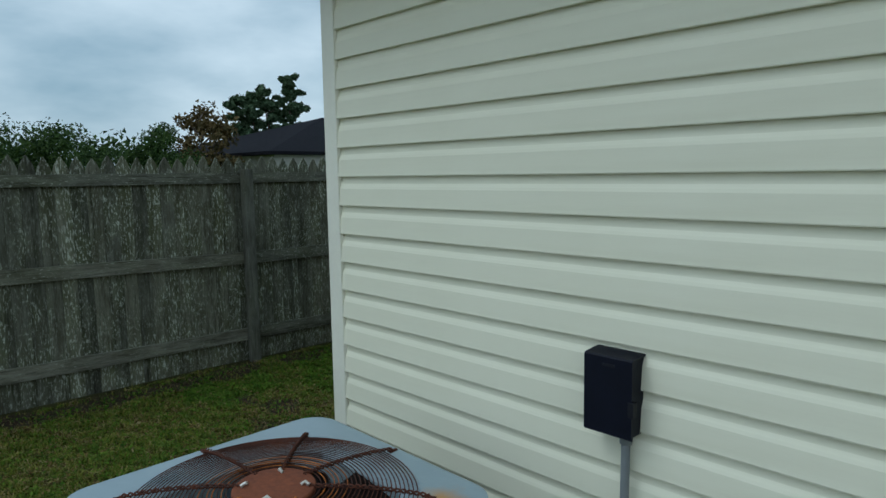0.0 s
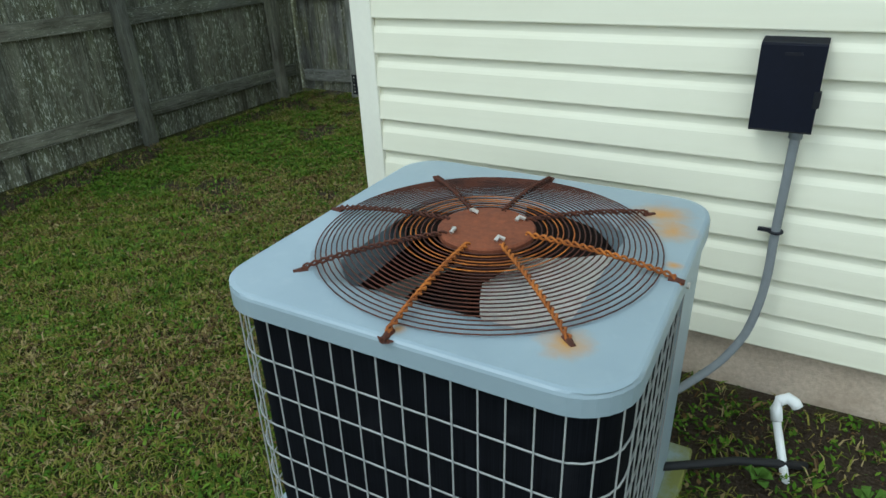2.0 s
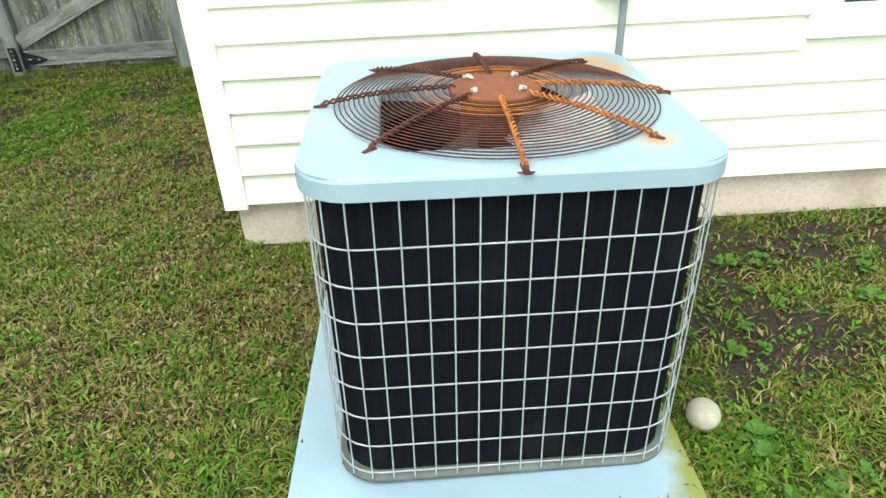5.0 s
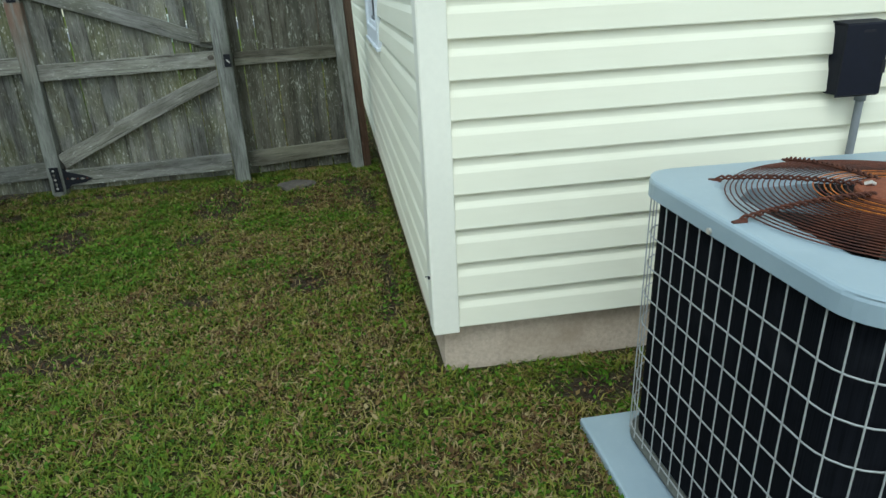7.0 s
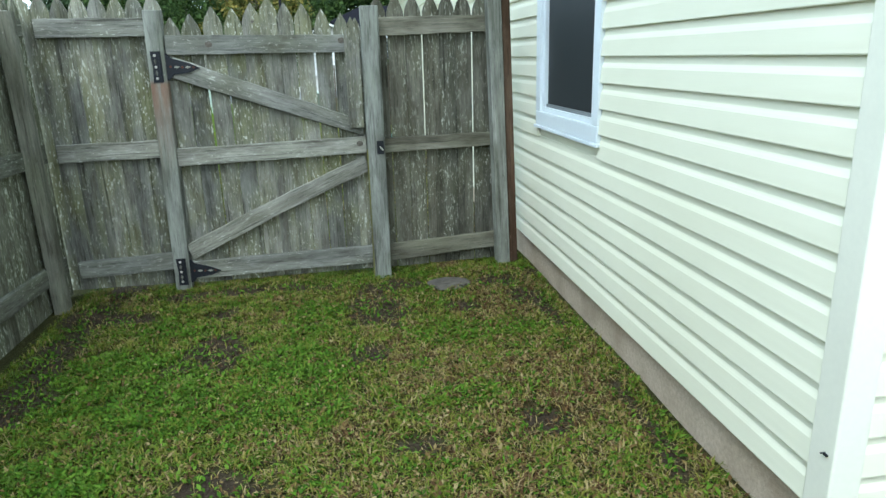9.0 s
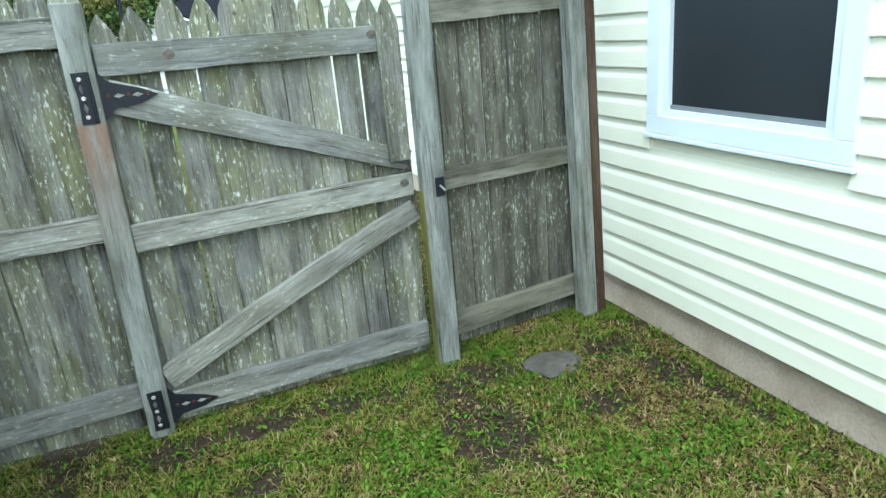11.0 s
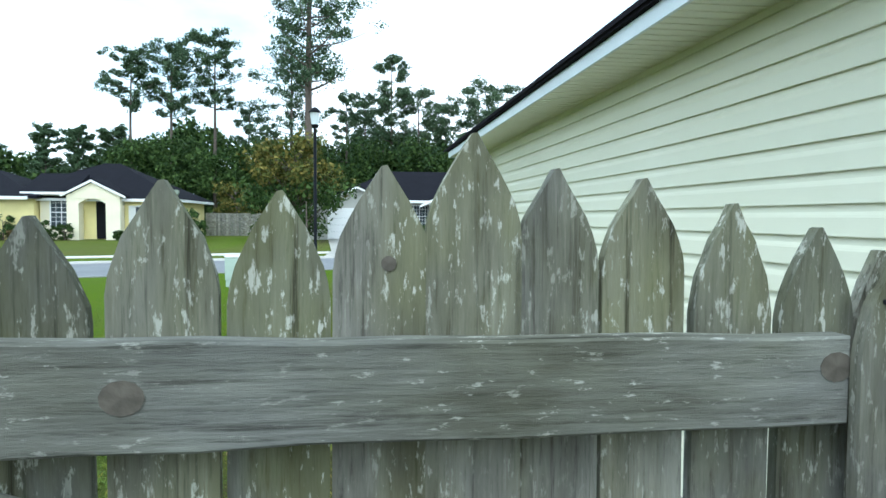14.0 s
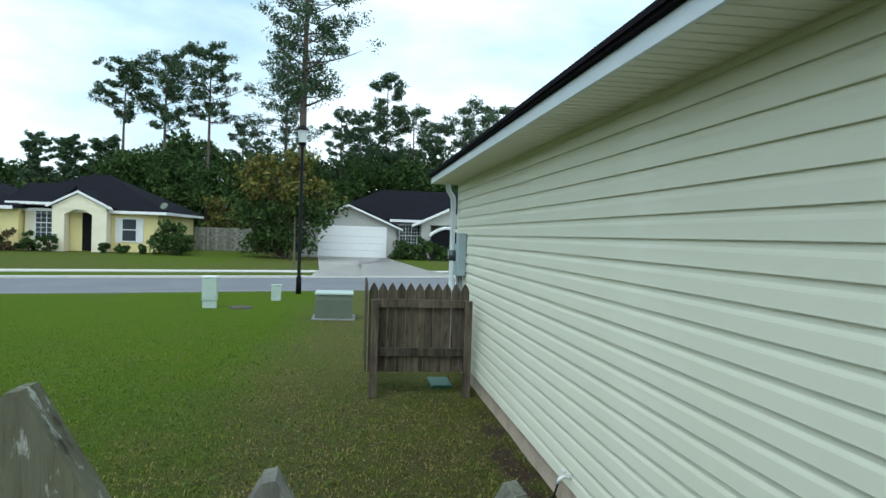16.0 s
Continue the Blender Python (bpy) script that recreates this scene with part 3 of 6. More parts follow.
def blades(name, count, x0, x1, y0, y1, hmin, hmax, width, density, seed, label, weed=False, z_lift=0.0, material=None):
    """Many single bent blades, or small broad leaves, strewn over a stretch of the plan."""
    r = np.random.RandomState(seed)
    x, y = r.uniform(x0, x1, count), r.uniform(y0, y1, count)
    keep = r.uniform(0, 1, count) < density(x, y)
    hard = ((x > -0.01) & (y > -0.01)) | ((x > 0.41) & (x < 1.40) & (y > -1.42) & (y < -0.41))
    keep &= ~hard
    x, y = x[keep], y[keep]
    k = len(x)
    h = r.uniform(hmin, hmax, k) * np.clip(1.0 + 0.45 * bumps(x, y, 34.0, 15), 0.45, 1.8)
    a = r.uniform(0, 2 * np.pi, k)
    w = width * r.uniform(0.6, 1.3, k)
    lean = r.uniform(0.35, 2.0, k) if not weed else r.uniform(0.6, 1.6, k)
    ca, sa = np.cos(a), np.sin(a)
    z = height(x, y) + z_lift - 0.003
    px, py = -sa * w / 2, ca * w / 2
    base_z = z + (r.uniform(0.004, 0.022, k) if weed else 0)
    mx, my, mz = x + ca * h * lean * 0.35, y + sa * h * lean * 0.35, base_z + h * (0.62 if not weed else 0.35)
    tx, ty, tz = x + ca * h * lean, y + sa * h * lean, base_z + h * (0.95 - 0.38 * np.minimum(lean, 1.6))
    wide = 0.85 if not weed else 1.5
    root = 1.0 if not weed else 0.35
    v = np.stack([np.stack([x - px * root, y - py * root, base_z], -1), np.stack([x + px * root, y + py * root, base_z], -1),
                  np.stack([mx + px * wide, my + py * wide, mz], -1), np.stack([mx - px * wide, my - py * wide, mz], -1),
                  np.stack([tx, ty, tz], -1)], 1).reshape(-1, 3)
    i = np.arange(k) * 5
    f = np.stack([np.stack([i, i + 1, i + 2], -1), np.stack([i, i + 2, i + 3], -1), np.stack([i + 3, i + 2, i + 4], -1)], 1).reshape(-1, 3)
    me = raw_mesh(name, v, f, material or (M_WEED if weed else M_GRASS))
    if weed:
        tint = r.uniform(0, 1, k)
    else:
        tint = np.clip(0.47 + 0.28 * lush(x, y) - 0.18 * bare(x, y) - 0.21 * spots(x, y, DRY) + 0.13 * bumps(x, y, 4.0, 11) + 0.16 * bumps(x, y, 16.0, 12) + 0.17 * bumps(x, y, 50.0, 13) + r.normal(0, 0.20, k), 0, 1)
    at = me.attributes.new("tint", 'FLOAT', 'POINT')
    at.data.foreach_set("value", np.repeat(tint, 5).astype(np.float32))
    return tagged(new(name, me), label, "grass" if not weed else "weeds", kind="stuff")


blades("grass", 430000, -3.1, 2.9, -2.6, 3.4, 0.012, 0.040, 0.0052, lambda x, y: 1.0 - 0.90 * bare(x, y), 21, "short dry and green lawn grass in the yard")
blades("grass", 260000, -9.0, 0.0, 3.3, 20.0, 0.015, 0.040, 0.007, lambda x, y: (1.0 - 0.7 * bare(x, y)) * np.clip(1.25 - np.hypot(x + 1.4, y - 3.0) / 13.0, 0, 1), 22, "mown green lawn grass beside the house")
blades("weeds", 230000, -3.0, 2.9, -2.2, 3.1, 0.010, 0.026, 0.0085, lambda x, y: np.clip(0.85 * lush(x, y) * (1 - 0.85 * bare(x, y)) + 0.17 + 0.16 * bumps(x, y, 22.0, 16), 0, 1), 23,
       "low bright green broadleaf weeds in the lawn", True)

blades("dead_leaves", 95000, -2.9, 2.9, -2.5, 3.0, 0.009, 0.024, 0.0090, lambda x, y: np.clip(0.55 * spots(x, y, DRY) * (1 - 0.6 * lush(x, y)) + 0.15 + 0.20 * bumps(x, y, 15.0, 18), 0, 1) * (1 - 0.6 * bare(x, y)), 24,
       "brown and tan dead leaves lying in the lawn", True, 0.004, M_DRYLEAF)

# ---- the house with cream siding ----
COURSE, BASE = 0.127, 0.20
SOFFIT = 2.742
HOUSE_Y, HOUSE_X = 12.75, 9.0
WIN_B = (1.79, 2.875, 1.045, 2.16)
WIN_A = (2.235, 3.145, 0.748, 2.16)


def profile(z0, z1):
    """One course in section: how far it stands out, and how high."""
    pts = []
    for f, d in ((0.0, 0.0005), (0.0, 0.0210), (0.03, 0.0220), (0.10, 0.0210), (0.58, 0.0160), (0.66, 0.0125), (0.76, 0.0070), (0.90, 0.0040), (1.04, 0.0025), (1.04, 0.0005)):
        z = BASE + 0
        z = z0 + f * COURSE
        if z <= z1 + 0.006:
            pts.append((d, z))
    pts.append((0.0005, pts[-1][1]))
    return pts


def course_mesh(length, z1):
    pts = [(-d, z) for d, z in profile(0.0, z1)]
    clean = [p for k, p in enumerate(pts) if p != pts[k - 1]]
    return to_mesh("siding_board", prism(clean, 0, 0.0, length), M_SIDING)


wall_a = single("wall_south", boxed(0.012, HOUSE_X, 0.004, 0.16, BASE, SOFFIT), M_SIDING, "cream vinyl clapboard house wall", "wall", kind="structure")
wall_b = thing("wall_west", (0, 0, 0), "long cream vinyl clapboard house wall", "wall", kind="structure")
for y0, y1, z0, z1 in ((0.17, WIN_B[0] + 0.06, BASE, SOFFIT), (WIN_B[1] - 0.06, HOUSE_Y, BASE, SOFFIT), (WIN_B[0] + 0.06, WIN_B[1] - 0.06, BASE, WIN_B[2] + 0.06),
                       (WIN_B[0] + 0.06, WIN_B[1] - 0.06, WIN_B[3] - 0.06, SOFFIT)):
    part("wall_core", boxed(0.004, 0.16, y0, y1, z0, z1), M_SIDING, wall_b)
# added block, unseen: stands in for the unlit rooms behind the walls
single("wall_inside", boxed(0.6, 8.9, 0.6, 11.6, 0.0, SOFFIT), M_DOOR_SHADE, "added dark block filling the unseen house interior", "wall", kind="structure")
single("wall_north", boxed(0.012, HOUSE_X, HOUSE_Y - 0.15, HOUSE_Y - 0.004, BASE, SOFFIT), M_GREYWALL, "plain far end wall of the house", "wall", kind="structure")
single("wall_east", boxed(HOUSE_X - 0.15, HOUSE_X, 0.17, HOUSE_Y - 0.16, BASE, SOFFIT), M_SIDING, "plain back wall of the house", "wall", kind="structure")
single("foundation", boxed(0.018, HOUSE_X, 0.018, HOUSE_Y - 0.02, -0.1, BASE + 0.004), M_FOUND, "stained concrete foundation under the siding", "foundation", kind="structure")

courses = int((SOFFIT - BASE) / COURSE) + 1
mesh_cache = {}
for k in range(courses):
    z = BASE + k * COURSE
    top = min(COURSE * 1.05, SOFFIT - z)
    # south wall runs along x, and is broken by its window
    for a, b in ((0.062, WIN_A[0] + 0.01), (WIN_A[1] - 0.01, HOUSE_X)) if WIN_A[2] < z + COURSE * 0.7 and z < WIN_A[3] - 0.06 else ((0.062, HOUSE_X),):
        key = (round(b - a, 3), round(top, 3))
        if key not in mesh_cache:
            mesh_cache[key] = course_mesh(b - a, top)
        piece("siding_board", mesh_cache[key], wall_a, pose(a, 0, z))
    for a, b in ((0.062, WIN_B[0] + 0.01), (WIN_B[1] - 0.01, HOUSE_Y - 0.07)) if WIN_B[2] < z + COURSE * 0.7 and z < WIN_B[3] - 0.06 else ((0.062, HOUSE_Y - 0.07),):
        key = (round(b - a, 3), round(top, 3))
        if key not in mesh_cache:
            mesh_cache[key] = course_mesh(b - a, top)
        piece("siding_board", mesh_cache[key], wall_b, pose(0, b, z, 0, 0, -90))


def corner_trim(x, y, sx, sy):
    t = thing("corner_trim", (x, y, 0), "cream vinyl corner post covering the siding ends", "trim", kind="structure")
    part("trim_face", boxed(*sorted((-0.022 * sx, 0.072 * sx)), *sorted((-0.0245 * sy, -0.003 * sy)), BASE - 0.022, SOFFIT, 0.004), M_CORNER, t)
    part("trim_face", boxed(*sorted((-0.0245 * sx, -0.003 * sx)), *sorted((-0.0225 * sy, 0.072 * sy)), BASE - 0.022, SOFFIT - 0.002, 0.004), M_CORNER, t)
    return t


ct = corner_trim(0, 0, 1, 1)
corner_trim(0, HOUSE_Y, 1, -1)
nail = bmesh.new()
box(nail, -0.040, -0.024, 0.0095, 0.0125, 0.402, 0.405)
box(nail, -0.032, -0.024, -0.002, 0.0095, 0.398, 0.403)
single("bent_nail", nail, M_BLACK, "small dark bent nail stuck in the corner trim", "nail")

# window in the west wall
win = thing("window_1", (0, 0, 0), "white framed house window with a dark screen", "window", kind="structure")
y0, y1, z0, z1 = WIN_B
for a, b, c, d in ((y0, y1, z0, z0 + 0.085), (y0, y1, z1 - 0.085, z1), (y0, y0 + 0.085, z0 + 0.085, z1 - 0.085), (y1 - 0.085, y1, z0 + 0.085, z1 - 0.085)):
    part("window_trim", boxed(-0.030, 0.012, a, b, c, d, 0.004), M_TRIM, win)
for a, b, c, d in ((y0 + 0.085, y1 - 0.085, z0 + 0.085, z0 + 0.115), (y0 + 0.085, y1 - 0.085, z1 - 0.115, z1 - 0.085), (y0 + 0.085, y0 + 0.13, z0 + 0.115, z1 - 0.115),
                   (y1 - 0.13, y1 - 0.085, z0 + 0.115, z1 - 0.115)):
    part("window_frame", boxed(-0.012, 0.05, a, b, c, d, 0.003), M_TRIM, win)
part("screen_frame", boxed(0.002, 0.02, y0 + 0.13, y1 - 0.13, z0 + 0.115, z0 + 0.135), M_CONDUIT, win, "grey metal screen edge")
part("screen", boxed(0.012, 0.016, y0 + 0.13, y1 - 0.13, z0 + 0.135, z1 - 0.115), M_SCREEN, win, "dark insect screen over the glass")
part("pane", boxed(0.030, 0.036, y0 + 0.13, y1 - 0.13, z0 + 0.115, z1 - 0.115), M_GLASS, win)
part("window_sill", boxed(-0.040, 0.002, y0 - 0.012, y1 + 0.012, z0 - 0.022, z0 - 0.002, 0.004), M_TRIM, win)

# window in the south wall, of which the lower corner shows
win2 = thing("window_2", (0, 0, 0), "white framed house window in the rear wall", "window", kind="structure")
x0, x1, z0, z1 = WIN_A
for a, b, c, d in ((x0, x1, z0, z0 + 0.085), (x0, x1, z1 - 0.085, z1), (x0, x0 + 0.085, z0 + 0.085, z1 - 0.085), (x1 - 0.085, x1, z0 + 0.085, z1 - 0.085)):
    part("window_trim", boxed(a, b, -0.030, 0.003, c, d, 0.004), M_TRIM, win2)
for a, b, c, d in ((x0 + 0.085, x1 - 0.085, z0 + 0.085, z0 + 0.12), (x0 + 0.085, x0 + 0.12, z0 + 0.12, z1 - 0.085), (x1 - 0.12, x1 - 0.085, z0 + 0.12, z1 - 0.085)):
    part("window_frame", boxed(a, b, -0.014, 0.003, c, d, 0.003), M_TRIM, win2)
part("pane", boxed(x0 + 0.12, x1 - 0.12, -0.004, 0.002, z0 + 0.12, z1 - 0.085), M_SCREEN, win2, "dark screened glass")

# eaves and roof
OVER = 0.44
eave = thing("eaves", (0, 0, 0), "white fascia and vented soffit under a dark shingle roof edge", "eaves", kind="structure")
part("soffit", boxed(-OVER + 0.02, 0.17, -OVER, HOUSE_Y + 0.02, SOFFIT + 0.002, SOFFIT + 0.02), M_CORNER, eave, "cream grooved soffit panels")
part("soffit", boxed(0.172, HOUSE_X, -OVER + 0.02, 0.17, SOFFIT + 0.002, SOFFIT + 0.02), M_CORNER, eave)
rib = to_mesh("soffit_rib", boxed(-OVER + 0.03, -0.022, -0.004, 0.004, SOFFIT - 0.004, SOFFIT + 0.003), M_CORNER)
for k in range(int((HOUSE_Y + OVER) / 0.1)):
    piece("soffit_rib", rib, eave, pose(0, -OVER + 0.06 + 0.1 * k, 0))
part("fascia", boxed(-OVER, -OVER + 0.02, -OVER, HOUSE_Y + 0.02, SOFFIT - 0.012, SOFFIT + 0.075, 0.003), M_TRIM, eave, "white fascia board")
part("fascia", boxed(-OVER + 0.02, HOUSE_X, -OVER, -OVER + 0.02, SOFFIT - 0.012, SOFFIT + 0.075, 0.003), M_TRIM, eave)
part("gable_return", boxed(-OVER, 0.0, HOUSE_Y + 0.021, HOUSE_Y + 0.04, SOFFIT - 0.012, SOFFIT + 0.075, 0.003), M_TRIM, eave)
part("frieze", boxed(-0.020, -0.003, 0.075, HOUSE_Y - 0.075, SOFFIT - 0.035, SOFFIT + 0.001, 0.002), M_CORNER, eave)
roof = thing("roof", (0, 0, 0), "charcoal asphalt shingle roof of the house", "roof", kind="structure")
rise = 0.42
mid = (HOUSE_X + OVER) / 2
ridge_z = SOFFIT + 0.075 + (mid + OVER) * rise
part("roof_slope", prism([(-OVER - 0.03, SOFFIT + 0.077), (-OVER - 0.03, SOFFIT + 0.118), (mid, ridge_z + 0.05), (HOUSE_X + 0.5, SOFFIT + 0.118), (HOUSE_X + 0.5, SOFFIT + 0.077)], 1,
                         -OVER - 0.03, HOUSE_Y + 0.05), M_SHINGLE, roof)
edge_tab = to_mesh("shingle", prism([(-OVER - 0.045, SOFFIT + 0.095), (-OVER - 0.045, SOFFIT + 0.126), (-OVER + 0.2, SOFFIT + 0.126 + 0.245 * rise), (-OVER + 0.2, SOFFIT + 0.112 + 0.245 * rise)], 1, 0.002, 0.298), M_SHINGLE)
for k in range(45):
    piece("shingle", edge_tab, roof, pose(0, -OVER + 0.3 * k, 0))

# ---- fences ----
def picket_mesh(w, h, seed):
    """A gothic picket standing on z = 0, its face to -y, its tip at the height h."""
    r = random.Random(seed)
    half, point = w / 2, 0.125 + r.uniform(-0.012, 0.014)
    side = [(half, 0.0), (half, h - point)]
    for k in range(1, 6):
        f = k / 6
        side.append((half * (1 - f ** 1.7) + r.uniform(-0.0012, 0.0012), h - point + point * f))
    pts = [(x, z) for x, z in side] + [(0.003, h), (-0.003, h - 0.001)] + [(-x, z) for x, z in side[::-1]]
    bm = prism(pts, 1, 0.0, 0.018)
    return to_mesh("picket", bm, M_WOOD_V)


PICKETS = {}


def picket(parent, x, y, top, w=0.112, turn=0.0, lean=0.0):
    key = (round(w, 3), round(top, 2))
    if key not in PICKETS:
        PICKETS[key] = picket_mesh(key[0], key[1] - 0.02, len(PICKETS) + 5)
    return piece("picket", PICKETS[key], parent, pose(x, y, 0.02, 0, lean, turn))


def plank(parent, name, a, b, depth0, depth1, tall_a, tall_b, material, bend=0.0):
    """A board between two ends (x, z of its middle), its faces at the two depths y, with slightly uneven edges."""
    r = random.Random(round(a[0] * 1000) * 7 + round(b[1] * 1000))
    n = 11
    long = math.hypot(b[0] - a[0], b[1] - a[1])
    up, lo = [], []
    for k in range(n):
        f = k / (n - 1)
        t = tall_a + (tall_b - tall_a) * f
        z = bend * math.sin(math.pi * f)
        up.append((long * f, z + t / 2 + r.uniform(-0.003, 0.003)))
        lo.append((long * f, z - t / 2 + r.uniform(-0.003, 0.003)))
    bm = prism(up + lo[::-1], 1, depth0, depth1)
    bmesh.ops.bevel(bm, geom=[e for e in bm.edges if abs(e.verts[0].co.y - e.verts[1].co.y) < 1e-5], offset=0.003, segments=1, affect='EDGES')
    ob = part(name, bm, material, parent)
    ob.matrix_basis = pose(a[0], 0, a[1], 0, -math.degrees(math.atan2(b[1] - a[1], b[0] - a[0])), 0)
    return ob


def post(parent, x0, x1, y0, y1, top, material, tilt=0.0):
    ob = part("post", boxed(x0, x1, y0, y1, -0.15, top, 0.006), material, parent)
    ob.matrix_basis = pose(0, 0, 0, 0, tilt, 0)
    return ob


FY = 3.138      # front of the rails in the cross fence
PY = FY + 0.040  # front of its pickets

cross = thing("fence", (-2.66, FY, 0), "weathered grey picket fence panel beside the gate", "fence", "yard fence")
for k in range(8):
    picket(cross, -2.425 - 0.110 * k + 2.66, 0.040, 1.922 - 0.006 * (k % 3))
plank(cross, "rail", (-3.12 + 2.66, 1.722), (-2.44 + 2.66, 1.715), 0.0, 0.038, 0.112, 0.11, M_WOOD_X)
plank(cross, "rail", (-3.12 + 2.66, 0.950), (-2.46 + 2.66, 0.958), 0.0, 0.038, 0.114, 0.114, M_WOOD_X)
plank(cross, "rail", (-3.12 + 2.66, 0.165), (-2.47 + 2.66, 0.190), 0.0, 0.038, 0.115, 0.115, M_WOOD_X)
post(cross, -2.507 + 2.66, -2.402 + 2.66, -0.040, 0.036, 1.818, M_HINGE_POST, 1.2)

gate = thing("fence_gate", (-1.7, FY + 0.004, 0), "closed weathered grey wooden picket gate with diagonal braces", "gate")
gate.rotation_euler = (0, 0, radians(2.4))
for x, top, w in ((-2.312, 1.770, 0.112), (-2.195, 1.794, 0.116), (-2.072, 1.828, 0.118), (-1.956, 1.821, 0.114), (-1.836, 1.853, 0.117), (-1.718, 1.886, 0.116),
                  (-1.608, 1.848, 0.107), (-1.497, 1.842, 0.108), (-1.385, 1.814, 0.107), (-1.273, 1.779, 0.105), (-1.180, 1.745, 0.090)):
    picket(gate, x + 1.7, 0.040, top, w, lean=0.4 * math.sin(x * 9))
plank(gate, "rail", (-2.363 + 1.7, 1.604), (-1.247 + 1.7, 1.588), 0.0, 0.038, 0.116, 0.114, M_WOOD_X)
plank(gate, "rail", (-2.383 + 1.7, 0.898), (-1.145 + 1.7, 0.918), 0.0, 0.038, 0.115, 0.112, M_WOOD_X)
plank(gate, "rail", (-2.375 + 1.7, 0.120), (-1.140 + 1.7, 0.132), 0.0, 0.038, 0.125, 0.125, M_WOOD_X)
plank(gate, "brace", (-2.350 + 1.7, 1.473), (-1.150 + 1.7, 1.030), 0.001, 0.037, 0.128, 0.095, M_WOOD_X)
plank(gate, "brace", (-2.385 + 1.7, 0.246), (-1.145 + 1.7, 0.793), 0.001, 0.037, 0.112, 0.106, M_WOOD_X, 0.012)
lock_board = picket_mesh(0.098, 0.709, 77)
piece("lock_board", lock_board, gate, pose(-1.202 + 1.7, -0.021, 1.042))
knots = to_mesh("knot", cyl(bmesh.new(), 0, 0, 0, 0.002, 0.020, 0.019, 12), M_KNOT)
for x, z in ((-2.101, 1.602), (-1.268, 1.607), (-1.188, 0.930)):
    piece("knot", knots, gate, pose(x + 1.7, -0.0015, z, -90) @ Matrix.Diagonal((1.15, 0.95, 1, 1)))
piece("knot", to_mesh("knot", cyl(bmesh.new(), 0, 0, 0, 0.002, 0.009, 0.008, 12), M_KNOT), gate, pose(-1.822 + 1.7, 0.0385, 1.737, -90))
for x, z in ((-1.222, 1.690), (-1.190, 1.062), (-1.215, 1.30)):
    piece("nail_head", to_mesh("nail_head", cyl(bmesh.new(), 0, 0, 0, 0.002, 0.0035, 0.003, 8), M_BLACK), gate, pose(x + 1.7, -0.0228, z, -90))


def hinge(x, z, flat):
    h = part("hinge", prism([(-0.025, -0.095), (0.028, -0.095), (0.028, 0.095), (-0.025, 0.095), (-0.022, 0.05), (-0.018, 0.0), (-0.022, -0.05)], 1, -0.004, 0.0), M_BLACK, gate, "black steel strap hinge")
    h.location = (x + 1.7, -0.014, z)
    strap = prism([(0.0285, -0.095), (0.072, -0.080), (0.10, -0.05), (0.20, -0.030 + flat), (0.262, -0.004 + flat), (0.20, 0.026 + flat), (0.09, 0.052), (0.072, 0.078), (0.0285, 0.095)], 1, 0.0065, 0.0125)
    part("strap", strap, M_BLACK, h)
    part("barrel", tube(bmesh.new(), [(0.029, 0.0, -0.094), (0.029, 0.0, 0.094)], 0.0085, 10), M_BLACK, h)
    bolt = to_mesh("bolt", cyl(bmesh.new(), 0, 0, 0, 0.005, 0.009, 0.006, 10), M_BOLT)
    for x, zz, y in ((0.0, 0.07, -0.004), (0.0, 0.0, -0.004), (0.0, -0.07, -0.004)):
        piece("bolt", bolt, h, pose(x, y, zz, 90))
    rusty = to_mesh("bolt", cyl(bmesh.new(), 0, 0, 0, 0.004, 0.008, 0.006, 10), M_RUST_D)
    for x, zz in ((0.085, 0.0), (0.155, flat * 0.6), (0.222, flat * 0.9)):
        piece("bolt", rusty, h, pose(x, 0.0065, zz, 90))
    hole = to_mesh("hole", prism([(-0.018, 0), (0, 0.009), (0.022, 0), (0, -0.009)], 1, -0.0012, 0.0), M_WOOD_X)
    for x, zz in ((0.12, flat * 0.4), (0.187, flat * 0.75)):
        piece("hole", hole, h, pose(x, 0.0064, zz))
    for zz in (0.036, -0.036):
        piece("hole", hole, h, pose(0, -0.0041, zz, 0, 90, 0))
    return h


hinge(-2.430, 1.474, -0.008)
hinge(-2.457, 0.122, -0.010)

side = thing("fence", (-0.6, FY + 0.052, 0), "weathered grey picket fence panel against the house", "fence", "yard fence")
side.rotation_euler = (0, 0, radians(5.0))
for k, x in enumerate((-1.022, -0.902, -0.785, -0.662, -0.553, -0.437, -0.312, -0.195)):
    picket(side, x + 0.6, 0.040, 1.884 + 0.003 * k, 0.112)
for me in {c.data for c in side.children}:
    me.materials.clear()
    me.materials.append(M_WOOD_S)
plank(side, "rail", (-1.025 + 0.6, 1.688), (-0.21 + 0.6, 1.698), 0.0, 0.038, 0.117, 0.106, M_RAIL_S)
plank(side, "rail", (-1.025 + 0.6, 0.907), (-0.21 + 0.6, 0.918), 0.0, 0.038, 0.098, 0.095, M_RAIL_S)
plank(side, "rail", (-1.025 + 0.6, 0.140), (-0.21 + 0.6, 0.172), 0.0, 0.038, 0.12, 0.115, M_RAIL_S)
post(side, -1.150 + 0.6, -1.034 + 0.6, -0.105, -0.045, 1.812, M_POST)
part("lichen_face", boxed(-1.1535 + 0.6, -1.1502 + 0.6, -0.100, -0.050, 0.0, 0.90), M_LICHEN, side, "yellow-green lichen covered post face")
part("latch_plate", boxed(-1.090 + 0.6, -1.044 + 0.6, -0.111, -0.1055, 0.868, 0.958, 0.002), M_BLACK, side, "black gate latch plate")
